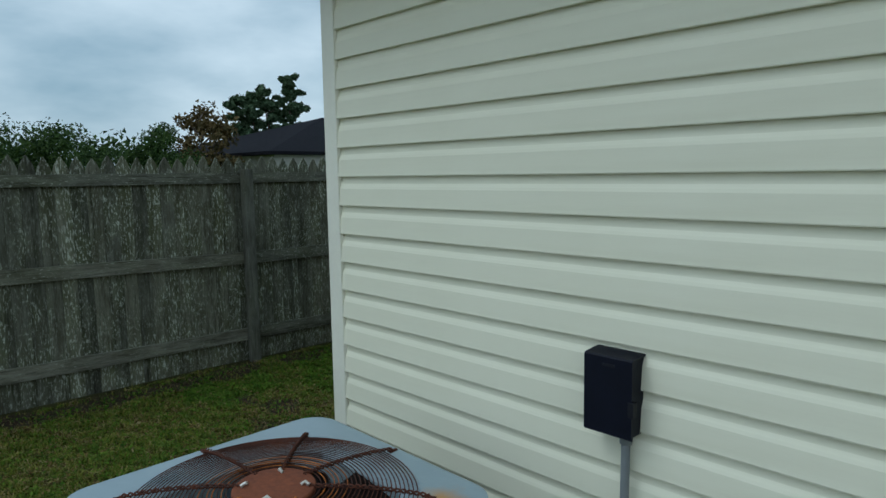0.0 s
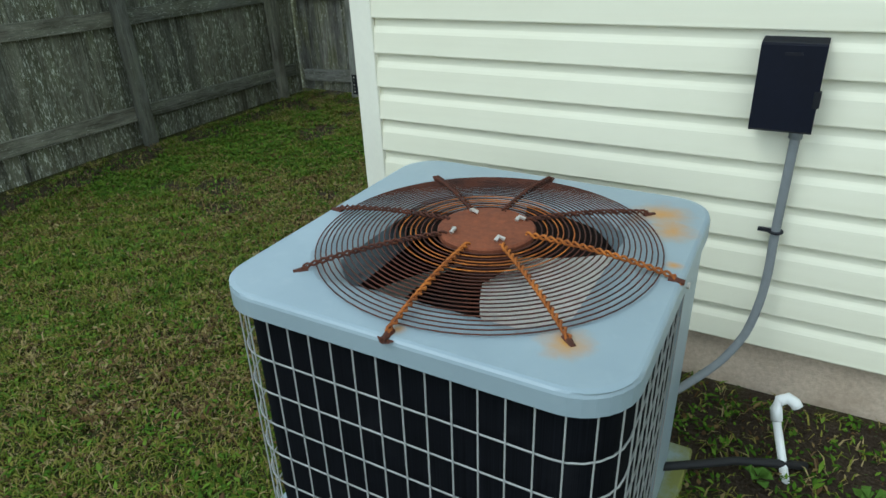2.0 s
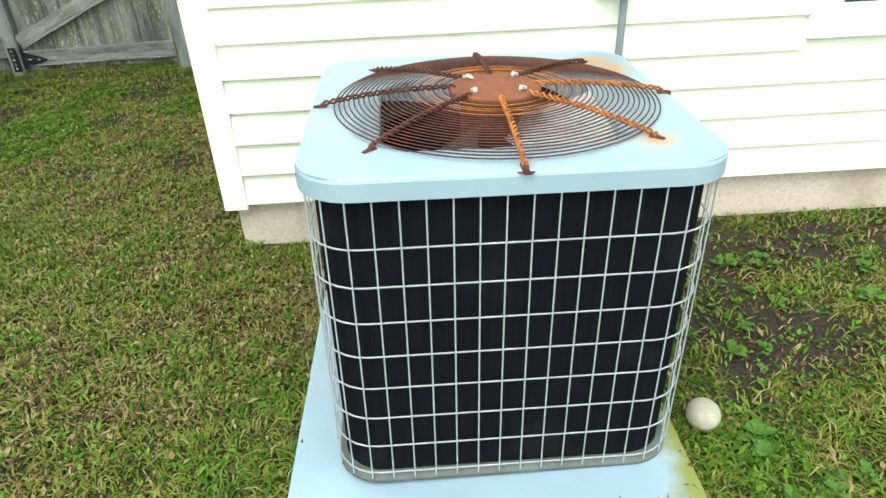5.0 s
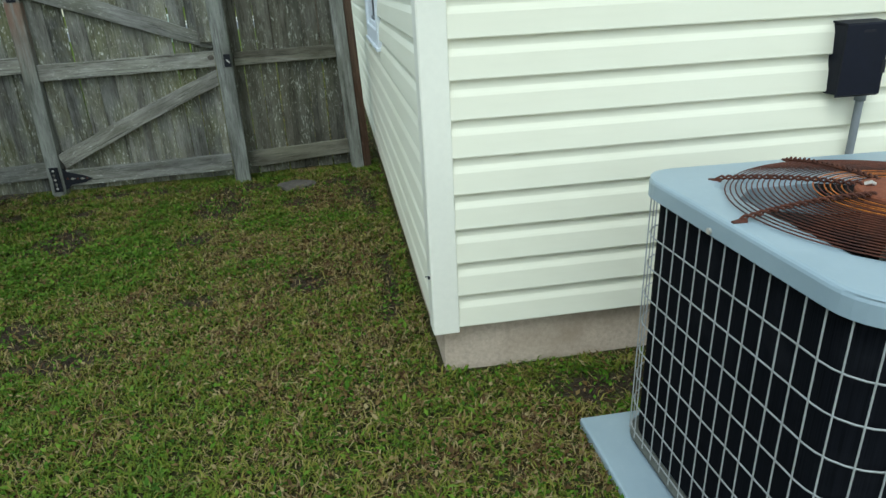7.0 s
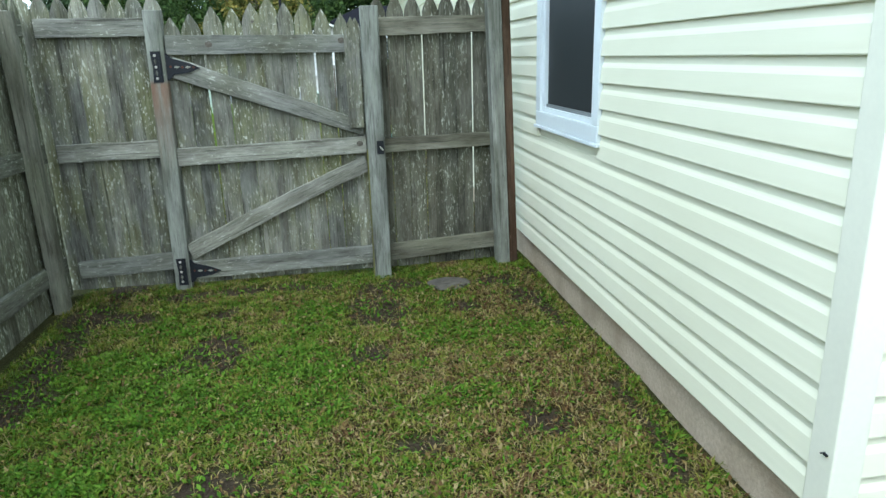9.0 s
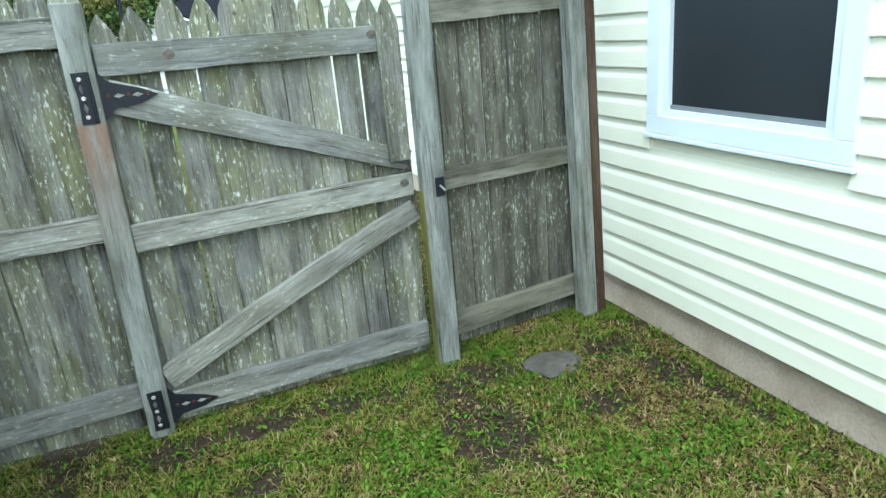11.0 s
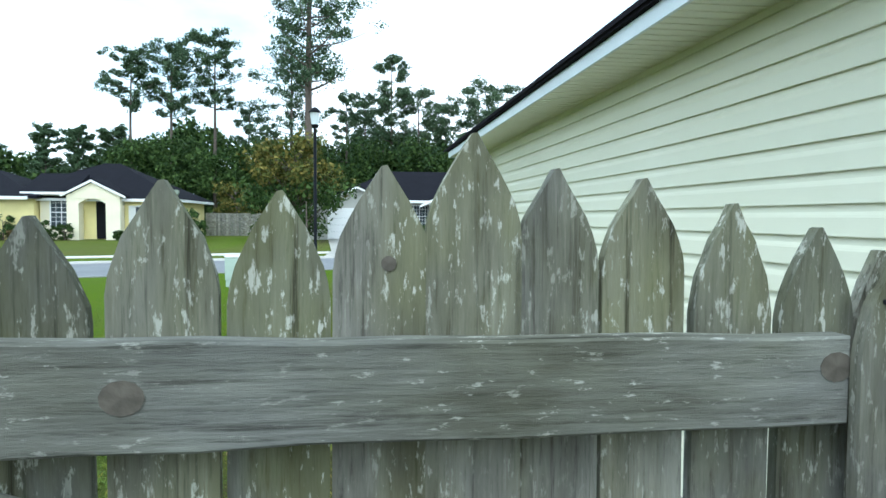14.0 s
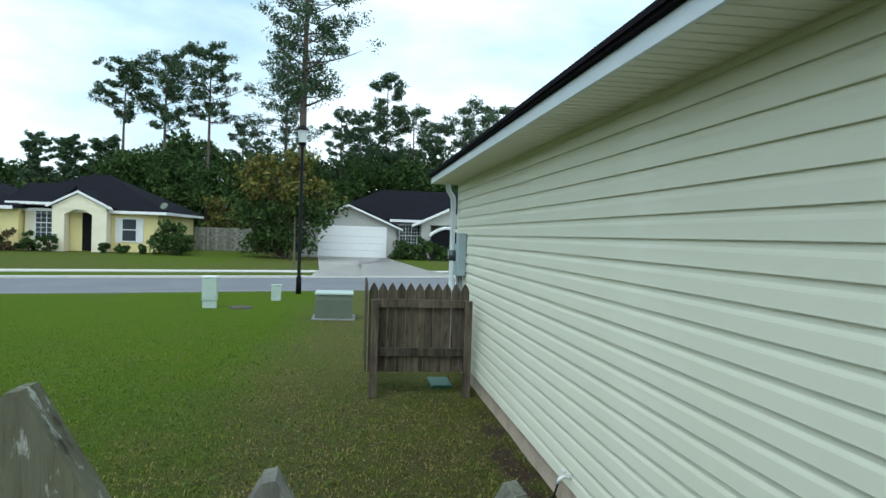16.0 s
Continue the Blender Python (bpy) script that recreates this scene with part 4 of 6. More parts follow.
part("latch_pin", tube(bmesh.new(), [(-1.068 + 0.6, -0.112, 0.918), (-1.068 + 0.6, -0.125, 0.915), (-1.052 + 0.6, -0.127, 0.896)], 0.005, 8), M_BOLT, side)
post(side, -0.235 + 0.6, -0.140 + 0.6, -0.085, -0.004, 1.850, M_POST, -2.0)
post(side, -0.138 + 0.6, -0.078 + 0.6, -0.080, 0.01, 1.852, M_POST_BROWN, -2.0)

# side boundary fence along the yard
LX = -2.99
left = thing("fence", (LX - 0.18, 1.2, 0), "weathered grey picket boundary fence with lichen streaks", "fence", "yard fence")
PICKET_L = [picket_mesh(0.111, 1.905 + d, 90 + k) for k, d in enumerate((0.0, -0.012, 0.010, -0.004))]
for me in PICKET_L:
    me.materials.clear()
    me.materials.append(M_WOOD_L)
yy, k = 1.90, 0
while yy > -5.4:
    piece("picket", PICKET_L[(k * 7 + k // 3) % 4], left, pose(-0.020, yy, 0.0, 0, 0, 90))
    yy -= 0.1135
    k += 1
for za, zb, zc, zd in ((1.735, 1.725, 1.72, 1.72), (1.16, 1.035, 0.975, 0.965), (0.36, 0.285, 0.255, 0.24)):
    for ya, yb, z_a, z_b in ((-5.4, -2.47, za, zb), (-2.47, -0.01, zb, zc), (-0.01, 1.87, zc, zd)):
        ob = plank(left, "rail", (ya, z_a), (yb - 0.004, z_b), 0.0, 0.036, 0.115 if za < 1.5 else 0.095, 0.11 if za < 1.5 else 0.095, M_RAIL_L)
        ob.matrix_basis = pose(0.018, 0, 0, 0, 0, 90) @ ob.matrix_basis
for yc in (-2.47, -0.01):
    post(left, 0.019, 0.105, yc - 0.045, yc + 0.045, 1.80, M_RAIL_V)
post(left, 0.010, 0.09, 1.55, 1.64, 1.80, M_RAIL_V)

# low screen fence at the far end of the wall
scr = thing("fence", (-0.735, 10.85, 0), "small grey picket screen fence against the house wall", "fence")
SCREEN_PICKET = picket_mesh(0.106, 1.085, 55)
SCREEN_PICKET.materials.clear()
SCREEN_PICKET.materials.append(M_SCREENWOOD)
xk = -1.225
while xk < -0.02:
    piece("picket", SCREEN_PICKET, scr, pose(xk + 0.65, 0.06, 0.285))
    xk += 0.112
for z, t in ((1.125, 0.10), (0.53, 0.10)):
    plank(scr, "rail", (-1.20 + 0.65, z), (-0.06 + 0.65, z), 0.02, 0.058, t, t, M_SCREENWOOD)
post(scr, -1.255 + 0.65, -1.165 + 0.65, -0.07, 0.018, 1.17, M_SCREENWOOD)
post(scr, -0.12 + 0.65, -0.03 + 0.65, -0.07, 0.018, 1.17, M_SCREENWOOD)
for k in range(9):
    piece("picket", SCREEN_PICKET, scr, pose(-1.295 + 0.65, 0.10 + 0.112 * k, 0.285, 0, 0, 90))


# ---- air conditioner on its pad ----
AX, AY, HALF = 0.950, -0.884, 0.442
single("equipment_pad", boxed(0.400, 1.430, -1.430, -0.402, -0.05, 0.020, 0.008), M_PAD, "pale blue-grey moulded pad with mossy edge under the air conditioner", "pad")
ac = thing("air_conditioner", (AX, AY, 0.026), "blue-grey outdoor air conditioner with a rusty fan guard", "air conditioner")
ac.rotation_euler = (0, radians(1.1), radians(1.2))
TOP = 0.838     # top of the cap above the pad


def rounded(half, radius, n=8):
    pts = []
    for cx, cy, a0 in ((1, 1, 0), (-1, 1, 90), (-1, -1, 180), (1, -1, 270)):
        for k in range(n + 1):
            a = radians(a0 + 90 * k / n)
            pts.append((cx * (half - radius) + radius * math.cos(a), cy * (half - radius) + radius * math.sin(a)))
    return pts


def shell(rings, close_top=False):
    """Rings of points (x, y, z) of equal count, joined one above another."""
    bm = bmesh.new()
    rows = [[bm.verts.new(p) for p in ring] for ring in rings]
    for a, b in zip(rows, rows[1:]):
        k = len(a)
        for i in range(k):
            bm.faces.new((a[i], a[(i + 1) % k], b[(i + 1) % k], b[i]))
    if close_top:
        bm.faces.new(rows[-1])
    return bm


def ring_at(half, radius, z):
    return [(x, y, z) for x, y in rounded(half, radius)]


def disc_at(r, z):
    out = []
    for x, y in rounded(HALF, 0.13):
        a = math.atan2(y, x)
        out.append((r * math.cos(a), r * math.sin(a), z))
    return out


WELL = 0.336
cap_rings = [ring_at(HALF - 0.006, 0.116, TOP - 0.052), ring_at(HALF, 0.118, TOP - 0.050), ring_at(HALF, 0.118, TOP - 0.012), ring_at(HALF - 0.002, 0.117, TOP - 0.006),
             ring_at(HALF - 0.006, 0.100, TOP - 0.002), ring_at(HALF - 0.012, 0.110, TOP), ring_at(HALF - 0.02, 0.106, TOP), disc_at(0.402, TOP + 0.002), disc_at(0.388, TOP - 0.001), disc_at(0.358, TOP - 0.014), disc_at(WELL, TOP - 0.026), disc_at(WELL - 0.002, TOP - 0.12)]
part("cap", shell(cap_rings), M_CAP_TOP, ac, "blue-grey painted steel top with a round fan opening")
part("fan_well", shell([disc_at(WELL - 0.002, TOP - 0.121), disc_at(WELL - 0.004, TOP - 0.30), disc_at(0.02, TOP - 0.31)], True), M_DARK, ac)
part("coil", shell([ring_at(HALF - 0.030, 0.100, 0.03), ring_at(HALF - 0.030, 0.100, TOP - 0.03)]), M_COIL, ac, "black condenser coil behind the wire guard", True)
part("base_pan", shell([ring_at(HALF - 0.018, 0.108, 0.0), ring_at(HALF - 0.010, 0.112, 0.004), ring_at(HALF - 0.010, 0.112, 0.018), ring_at(HALF - 0.034, 0.10, 0.022)]), M_PAN, ac, "", True)
# plain service panel on the back right corner
panel = bmesh.new()
corner = [(HALF - 0.008, 0.115)] + rounded(HALF - 0.008, 0.112, 8)[:9] + [(0.20, HALF - 0.008)]
lo = [panel.verts.new((x, y, 0.012)) for x, y in corner]
hi = [panel.verts.new((x, y, TOP - 0.03)) for x, y in corner]
for k in range(len(corner) - 1):
    panel.faces.new((lo[k], lo[k + 1], hi[k + 1], hi[k]))
bmesh.ops.recalc_face_normals(panel, faces=panel.faces)
bmesh.ops.solidify(panel, geom=panel.faces[:], thickness=0.010)
part("service_panel", panel, M_CAP, ac, "plain blue-grey corner panel")
# wire guard: level hoops and upright wires
G_HALF = HALF - 0.013
hoop_mesh = to_mesh("hoop_wire", tube(bmesh.new(), [(*p, 0.0) for p in rounded(G_HALF, 0.108, 6) + rounded(G_HALF, 0.108, 6)[:1]], 0.0021, 5, False), M_WIRE)
for k in range(8):
    piece("hoop_wire", hoop_mesh, ac, pose(0, 0, 0.036 + 0.0915 * k))
up_mesh = to_mesh("upright_wire", tube(bmesh.new(), [(0, 0, 0.02), (0, 0, TOP - 0.03)], 0.0019, 5, False), M_WIRE)
outline = [Vector((*p, 0)) for p in rounded(G_HALF + 0.004, 0.110, 8)]
outline.append(outline[0])
lengths = [(outline[i + 1] - outline[i]).length for i in range(len(outline) - 1)]
total = sum(lengths)
count = 62
mid_front = 0.7854 * 0.110 * 6 + 5 * (G_HALF + 0.004 - 0.110)
for k in range(count):
    d = (mid_front + total * (k + 0.5) / count) % total
    i = 0
    while d > lengths[i]:
        d -= lengths[i]
        i += 1
    p = outline[i].lerp(outline[i + 1], d / lengths[i])
    if p.x > 0.16 and p.y > 0.13:
        continue
    piece("upright_wire", up_mesh, ac, pose(p.x, p.y, 0))
screw_mesh = to_mesh("screw", tube(bmesh.new(), [(0, 0, 0), (0, -0.006, 0)], 0.008, 8), M_BOLT)
for x, y, a in ((HALF - 0.045, -HALF + 0.045, 45), (-HALF + 0.045, -HALF + 0.045, -45), (HALF, 0.05, 90), (-HALF, 0.05, -90)):
    piece("screw", screw_mesh, ac, pose(x, y, TOP - 0.04, 0, 0, a))

# fan and motor
fan = part("fan_hub", cyl(bmesh.new(), 0, 0, TOP - 0.19, TOP - 0.10, 0.05, 0.05, 20), M_DARK, ac)
part("motor", cyl(bmesh.new(), 0, 0, TOP - 0.10, TOP + 0.018, 0.075, 0.075, 28), M_RUST_D, ac, "rusty round fan motor", True)


def fan_blade(span, material):
    bm = bmesh.new()
    grid = []
    for i in range(7):
        r = 0.06 + 0.266 * i / 6
        row = []
        for j in range(7):
            a = radians(-46 + span * j / 6 + 12 * (i / 6) ** 2)
            z = TOP - 0.058 + 0.070 * (j / 6 - 0.5) * (0.5 + 0.5 * i / 6) + 0.010 * math.sin(math.pi * j / 6)
            row.append(bm.verts.new((r * math.cos(a), r * math.sin(a), z)))
        grid.append(row)
    for i in range(6):
        for j in range(6):
            bm.faces.new((grid[i][j], grid[i + 1][j], grid[i + 1][j + 1], grid[i][j + 1]))
    bmesh.ops.solidify(bm, geom=bm.faces[:], thickness=0.002)
    return to_mesh("fan_blade", bm, material, True)


# light put into the blade colours: skyward blade pale, those in shade darker
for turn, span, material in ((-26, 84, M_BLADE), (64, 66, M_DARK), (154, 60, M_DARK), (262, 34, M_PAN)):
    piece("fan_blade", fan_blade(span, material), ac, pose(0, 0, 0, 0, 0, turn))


# domed fan guard
def dome(r):
    return TOP + 0.012 + 0.030 * (1 - min(1.0, max(0.0, (r - 0.11) / 0.31)) ** 2.2)


guard = part("fan_guard", shell([[(0.112 * math.cos(a), 0.112 * math.sin(a), z) for a in (2 * math.pi * k / 40 for k in range(40))] for z in (TOP + 0.030, TOP + 0.041)]
                                + [[(r * math.cos(a), r * math.sin(a), TOP + z) for a in (2 * math.pi * k / 40 for k in range(40))] for r, z in ((0.108, 0.045), (0.07, 0.046), (0.02, 0.045))], True),
             M_RUST_P, ac, "round rusty brown guard plate", False)
guard.location = (0.006, -0.012, -0.008)
n_ring = 23
for k in range(n_ring):
    r = 0.125 + (0.388 - 0.125) * k / (n_ring - 1)
    pts = [(r * math.cos(a), r * math.sin(a), dome(r) - 0.003) for a in (2 * math.pi * i / 56 for i in range(57))]
    bm = tube(bmesh.new(), pts, 0.0017, 5, False)
    part("guard_ring", bm, M_RUST_O if k in (1, 3, 4, 6) else M_RUST_D, guard, "", True)
helix = bmesh.new()
for ph in (0, math.pi):
    pts = []
    for i in range(64):
        r = 0.095 + (0.433 - 0.095) * i / 63
        t = ph + i * 0.95
        z = dome(r) + 0.004 - (0.012 if i > 60 else 0.0)
        pts.append((r, 0.0046 * math.cos(t), z + 0.0046 * math.sin(t)))
    tube(helix, pts, 0.0030, 5)
helix_d = to_mesh("guard_spoke", helix, M_RUST_D)
helix_o = helix_d.copy()
helix_o.materials.clear()
helix_o.materials.append(M_RUST_O)
foot = to_mesh("spoke_foot", tube(bmesh.new(), [(0.406, 0, TOP + 0.009), (0.438, 0, TOP + 0.007)], [0.009, 0.006], 8), M_RUST_D)
for k in range(8):
    a = -90 + 45 * k
    piece("guard_spoke", helix_o if k in (0, 1, 2) else helix_d, guard, pose(0, 0, 0, 0, 0, a))
    piece("spoke_foot", foot, guard, pose(0, 0, 0, 0, 0, a))
blot = bmesh.new()
blot.faces.new([blot.verts.new((0.418 + (0.019 + 0.004 * math.sin(3 * t)) * math.cos(t) * 1.2, 0.020 * math.sin(t) * (1 + 0.3 * math.sin(2 * t)), TOP + 0.0042)) for t in (2 * math.pi * i / 20 for i in range(20))])
blot_mesh = to_mesh("rust_stain", blot, M_RUST_D)
for a in (-45.5, -90.5):
    piece("rust_stain", blot_mesh, guard, pose(0, 0, 0, 0, 0, a))
clip = to_mesh("guard_bolt", tube(bmesh.new(), [(-0.010, 0, TOP + 0.049), (0, 0.006, TOP + 0.055), (0.012, 0, TOP + 0.049)], 0.005, 6), M_BOLT)
for k in range(4):
    piece("guard_bolt", clip, guard, pose(0, 0, 0, 0, 0, 45 + 90 * k) @ pose(0.082, 0, 0, 0, 0, 30 * k))

# ---- things by the rear wall ----
cutoff = thing("disconnect_box", (1.488, 0, -0.008), "black steel electrical disconnect box on the siding", "electrical box")
part("body", boxed(-0.075, 0.077, -0.070, -0.001, 0.962, 1.198, 0.006), M_BOX, cutoff)
part("cover", prism([(-0.071, 0.955), (-0.081, 0.962), (-0.081, 1.194), (-0.075, 1.199), (-0.001, 1.206), (-0.001, 1.199), (-0.071, 1.195)], 0, -0.080, 0.082), M_BOX, cutoff, "hinged black cover")
part("label_plate", boxed(-0.018, 0.026, -0.0828, -0.0814, 1.168, 1.176), M_BLACK, cutoff)
part("hasp", boxed(0.070, 0.088, -0.083, -0.060, 1.03, 1.075, 0.002), M_BLACK, cutoff)
path = [(1.533, -0.045, 0.962), (1.531, -0.045, 0.80), (1.529, -0.045, 0.62), (1.531, -0.058, 0.50), (1.524, -0.07, 0.39), (1.50, -0.10, 0.28), (1.452, -0.15, 0.20), (1.40, -0.22, 0.165), (1.34, -0.33, 0.155), (1.28, -0.44, 0.165)]
fine = []
for i in range(len(path) - 1):
    p0, p1, p2, p3 = (Vector(path[max(0, min(len(path) - 1, j))]) for j in (i - 1, i, i + 1, i + 2))
    for s in range(5):
        t = s / 5
        fine.append(0.5 * ((2 * p1) + (p2 - p0) * t + (2 * p0 - 5 * p1 + 4 * p2 - p3) * t * t + (3 * p1 - p0 - 3 * p2 + p3) * t ** 3))
whip = thing("conduit", (0, 0, 0), "grey flexible conduit from the box to the air conditioner", "conduit")
part("hose", tube(bmesh.new(), fine, 0.0135, 12), M_CONDUIT, whip, "", True)
rib_m = to_mesh("fitting", tube(bmesh.new(), [(1.533, -0.045, 0.962), (1.532, -0.045, 0.926)], 0.0185, 12), M_CONDUIT, True)
piece("fitting", rib_m, whip, Matrix.Identity(4))
strap = thing("conduit_clip", (1.529, 0, 0.632), "black conduit clip screwed to the siding", "clip")
part("band", tube(bmesh.new(), [(0.018 * math.cos(t), -0.045 + 0.018 * math.sin(t), 0.0) for t in (2 * math.pi * i / 16 for i in range(17))], 0.005, 6), M_BLACK, strap)
part("tab", boxed(-0.05, -0.012, -0.052, -0.040, -0.004, 0.008, 0.002), M_BLACK, strap)
part("standoff", boxed(-0.006, 0.006, -0.030, -0.012, -0.006, 0.006), M_BLACK, strap)

pipe = thing("drain_pipe", (1.648, -0.222, -0.004), "white plastic drain pipe with an elbow leaning in the soil", "pipe")
part("stem", tube(bmesh.new(), [(0.05, -0.17, -0.02), (-0.012, -0.028, 0.112)], 0.0125, 14), M_PVC, pipe, "", True)
part("elbow", tube(bmesh.new(), [(-0.008, -0.037, 0.104), (-0.016, -0.02, 0.135), (-0.010, -0.004, 0.158), (0.010, 0.004, 0.168), (0.030, 0.0, 0.160), (0.040, -0.004, 0.148)], [0.017, 0.018, 0.018, 0.018, 0.018, 0.017], 14), M_PVC, pipe, "", True)
single("refrigerant_line", tube(bmesh.new(), [(1.37, -0.60, 0.09), (1.46, -0.52, 0.07), (1.55, -0.43, 0.045), (1.66, -0.36, 0.022), (1.74, -0.31, 0.004)], 0.013, 10), M_HOSE, "black insulated line running into the soil", "pipe", smooth=True)

ball = bmesh.new()
bmesh.ops.create_icosphere(ball, subdivisions=3, radius=0.046)
for v in ball.verts:
    v.co *= 1 + 0.05 * noise.noise(v.co * 22)
    if v.co.z > 0.03:
        v.co.z -= (v.co.z - 0.03) * 0.5
single("ball", ball, M_BALL, "stained off-white round ball lying in the weeds", "ball", loc=(1.515, -1.165, 0.036), smooth=True)

slab = bmesh.new()
bmesh.ops.create_icosphere(slab, subdivisions=3, radius=1.0)
for v in slab.verts:
    n_ = noise.noise(v.co * 1.9 + Vector((3, 1, 0)))
    v.co = Vector((v.co.x * 0.145 * (1 + 0.25 * n_), v.co.y * 0.115 * (1 + 0.2 * n_), v.co.z * 0.028 * (1 + 0.4 * noise.noise(v.co * 4))))
single("flat_stone", slab, M_STONE, "flat grey stone lying in the grass by the fence", "stone", loc=(-0.66, 2.76, 0.010))

# weeds with broad leaves beside the air conditioner
def broad_weed(x, y, s, seed):
    r = random.Random(seed)
    bm = bmesh.new()
    root = bm.verts.new((0, 0, 0))
    for k in range(9):
        a = r.uniform(0, 6.28)
        d = s * r.uniform(0.3, 1.0)
        w = s * r.uniform(0.22, 0.34)
        z = s * r.uniform(0.25, 0.75)
        c = Vector((math.cos(a), math.sin(a), 0))
        q = Vector((-c.y, c.x, 0))
        p = [c * d * 0.12 + Vector((0, 0, z * 0.4)), c * d * 0.55 + q * w + Vector((0, 0, z)), c * d * 0.95 + Vector((0, 0, z * 0.8)), c * d * 0.55 - q * w + Vector((0, 0, z))]
        mid_ = bm.verts.new(c * d * 0.55 + Vector((0, 0, z * 0.88)))
        vs = [bm.verts.new(v) for v in p]
        for i in range(4):
            bm.faces.new((vs[i], vs[(i + 1) % 4], mid_))
        stalk = bm.verts.new(vs[0].co + q * 0.003)
        bm.faces.new((root, vs[0], stalk))
    ob = single("weed", bm, M_LEAF_W, "small green broad-leaved weed in the soil", "weed", "weeds by the unit", loc=(x, y, 0.0))
    return ob


M_LEAF_W = leaf_material("fresh_weed_leaves", (0.05, 0.10, 0.015), (0.085, 0.165, 0.025), (0.14, 0.24, 0.045))
r_ = random.Random(4)
for k in range(46):
    x = r_.uniform(1.56, 2.75)
    y = r_.uniform(-1.5, -0.35)
    broad_weed(x, y, r_.uniform(0.035, 0.075), 200 + k)

# ---- along the west wall ----
tap = thing("garden_tap", (-0.012, 7.35, 0.285), "white plastic hose tap on the siding", "tap")
part("flange", boxed(-0.006, 0.0, -0.03, 0.03, -0.03, 0.03, 0.002), M_PVC, tap)
part("spout", tube(bmesh.new(), [(-0.004, 0, 0), (-0.05, 0, 0.004), (-0.085, 0, -0.012), (-0.095, 0, -0.045)], 0.014, 10), M_PVC, tap, "", True)
part("handle", tube(bmesh.new(), [(-0.055, -0.03, 0.045), (-0.055, 0.03, 0.045)], 0.007, 8), M_PVC, tap)
part("handle_stem", tube(bmesh.new(), [(-0.055, 0, 0.010), (-0.055, 0, 0.045)], 0.005, 8), M_PVC, tap)
single("garden_hose", tube(bmesh.new(), [(-0.107, 7.35, 0.242), (-0.125, 7.37, 0.15), (-0.15, 7.45, 0.06), (-0.21, 7.58, 0.018), (-0.32, 7.66, 0.014), (-0.48, 7.64, 0.014)], 0.008, 8), M_HOSE, "black hose hanging from the tap to the ground", "hose", smooth=True)
lid = thing("valve_box", (-0.39, 11.55, 0), "green plastic valve box lid in the grass", "valve box")
part("rim", boxed(-0.14, 0.14, -0.28, 0.26, -0.03, 0.022, 0.006), M_GREENLID, lid)
part("lid", boxed(-0.125, 0.125, -0.265, 0.245, 0.0225, 0.032, 0.004), M_GREENLID, lid)
meter = thing("electric_meter", (0, 12.0, 0.10), "blue-grey electric meter box on the house corner", "electric meter")
part("cabinet", boxed(-0.135, -0.021, -0.10, 0.10, 1.31, 1.90, 0.008), M_BLUEGREY, meter)
part("cabinet", boxed(-0.115, -0.021, 0.13, 0.42, 1.30, 1.75, 0.008), M_BLUEGREY, meter)
part("dial", tube(bmesh.new(), [(-0.115, 0.27, 1.58), (-0.215, 0.27, 1.58)], [0.085, 0.075], 20), M_GLASS, meter, "round glass meter dome", True)
part("riser", tube(bmesh.new(), [(-0.07, 0.27, 1.30), (-0.07, 0.27, 0.05)], 0.026, 12), M_CONDUIT, meter, "", True)
part("riser", tube(bmesh.new(), [(-0.07, 0.0, 1.31), (-0.07, 0.0, 0.05)], 0.02, 12), M_CONDUIT, meter, "", True)
down = thing("downspout", (-0.20, HOUSE_Y + 0.06, 0), "white metal downspout at the house corner", "downspout")
part("spout", tube(bmesh.new(), [(0.02, 0.0, SOFFIT), (0.04, 0.01, SOFFIT - 0.10), (0.11, 0.02, SOFFIT - 0.20), (0.12, 0.02, SOFFIT - 0.32), (0.12, 0.02, 0.1)], 0.040, 8), M_TRIM, down)

# ---- the front lawn, road and street furniture ----
RS = 0.34      # the road runs a little askew


def strip(name, y_at_0, wide, z0, z1, material, label, x0=-160, x1=160, category=""):
    pts = []
    bm = bmesh.new()
    n = 40
    rows = []
    for k in range(n + 1):
        x = x0 + (x1 - x0) * k / n
        y = y_at_0 + RS * x
        rows.append([bm.verts.new((x, y + dy, z)) for dy, z in ((0, z0), (0, z1), (wide, z1), (wide, z0))])
    for a, b in zip(rows, rows[1:]):
        for i in range(4):
            bm.faces.new((a[i], b[i], b[(i + 1) % 4], a[(i + 1) % 4]))
    bm.faces.new(rows[0])
    bm.faces.new(rows[-1])
    return single(name, bm, material, label, category or name, kind="structure")


strip("road", 26.15, 6.05, -0.05, 0.018, M_ASPHALT, "grey asphalt residential road")
strip("kerb", 25.98, 0.17, -0.05, 0.022, M_KERB, "low grey concrete edge of the near roadside")
strip("kerb", 32.2, 0.34, -0.05, 0.095, M_WALK, "pale concrete kerb of the far roadside")
strip("pavement", 36.3, 1.35, -0.05, 0.035, M_WALK, "pale concrete pavement along the far lawn")
drive = bmesh.new()
vs = [drive.verts.new(p) for p in ((-3.3, 31.3, 0.10), (3.6, 33.6, 0.10), (2.5, 38.4, 0.06), (0.95, 52.1, 0.19), (-4.05, 52.1, 0.19), (-3.2, 36.6, 0.06))]
drive.faces.new((vs[0], vs[1], vs[2], vs[5]))
drive.faces.new((vs[5], vs[2], vs[3], vs[4]))
bmesh.ops.solidify(drive, geom=drive.faces[:], thickness=0.05)
single("driveway", drive, M_WALK, "pale concrete driveway up to the garage", "driveway", kind="structure")
drive2 = bmesh.new()
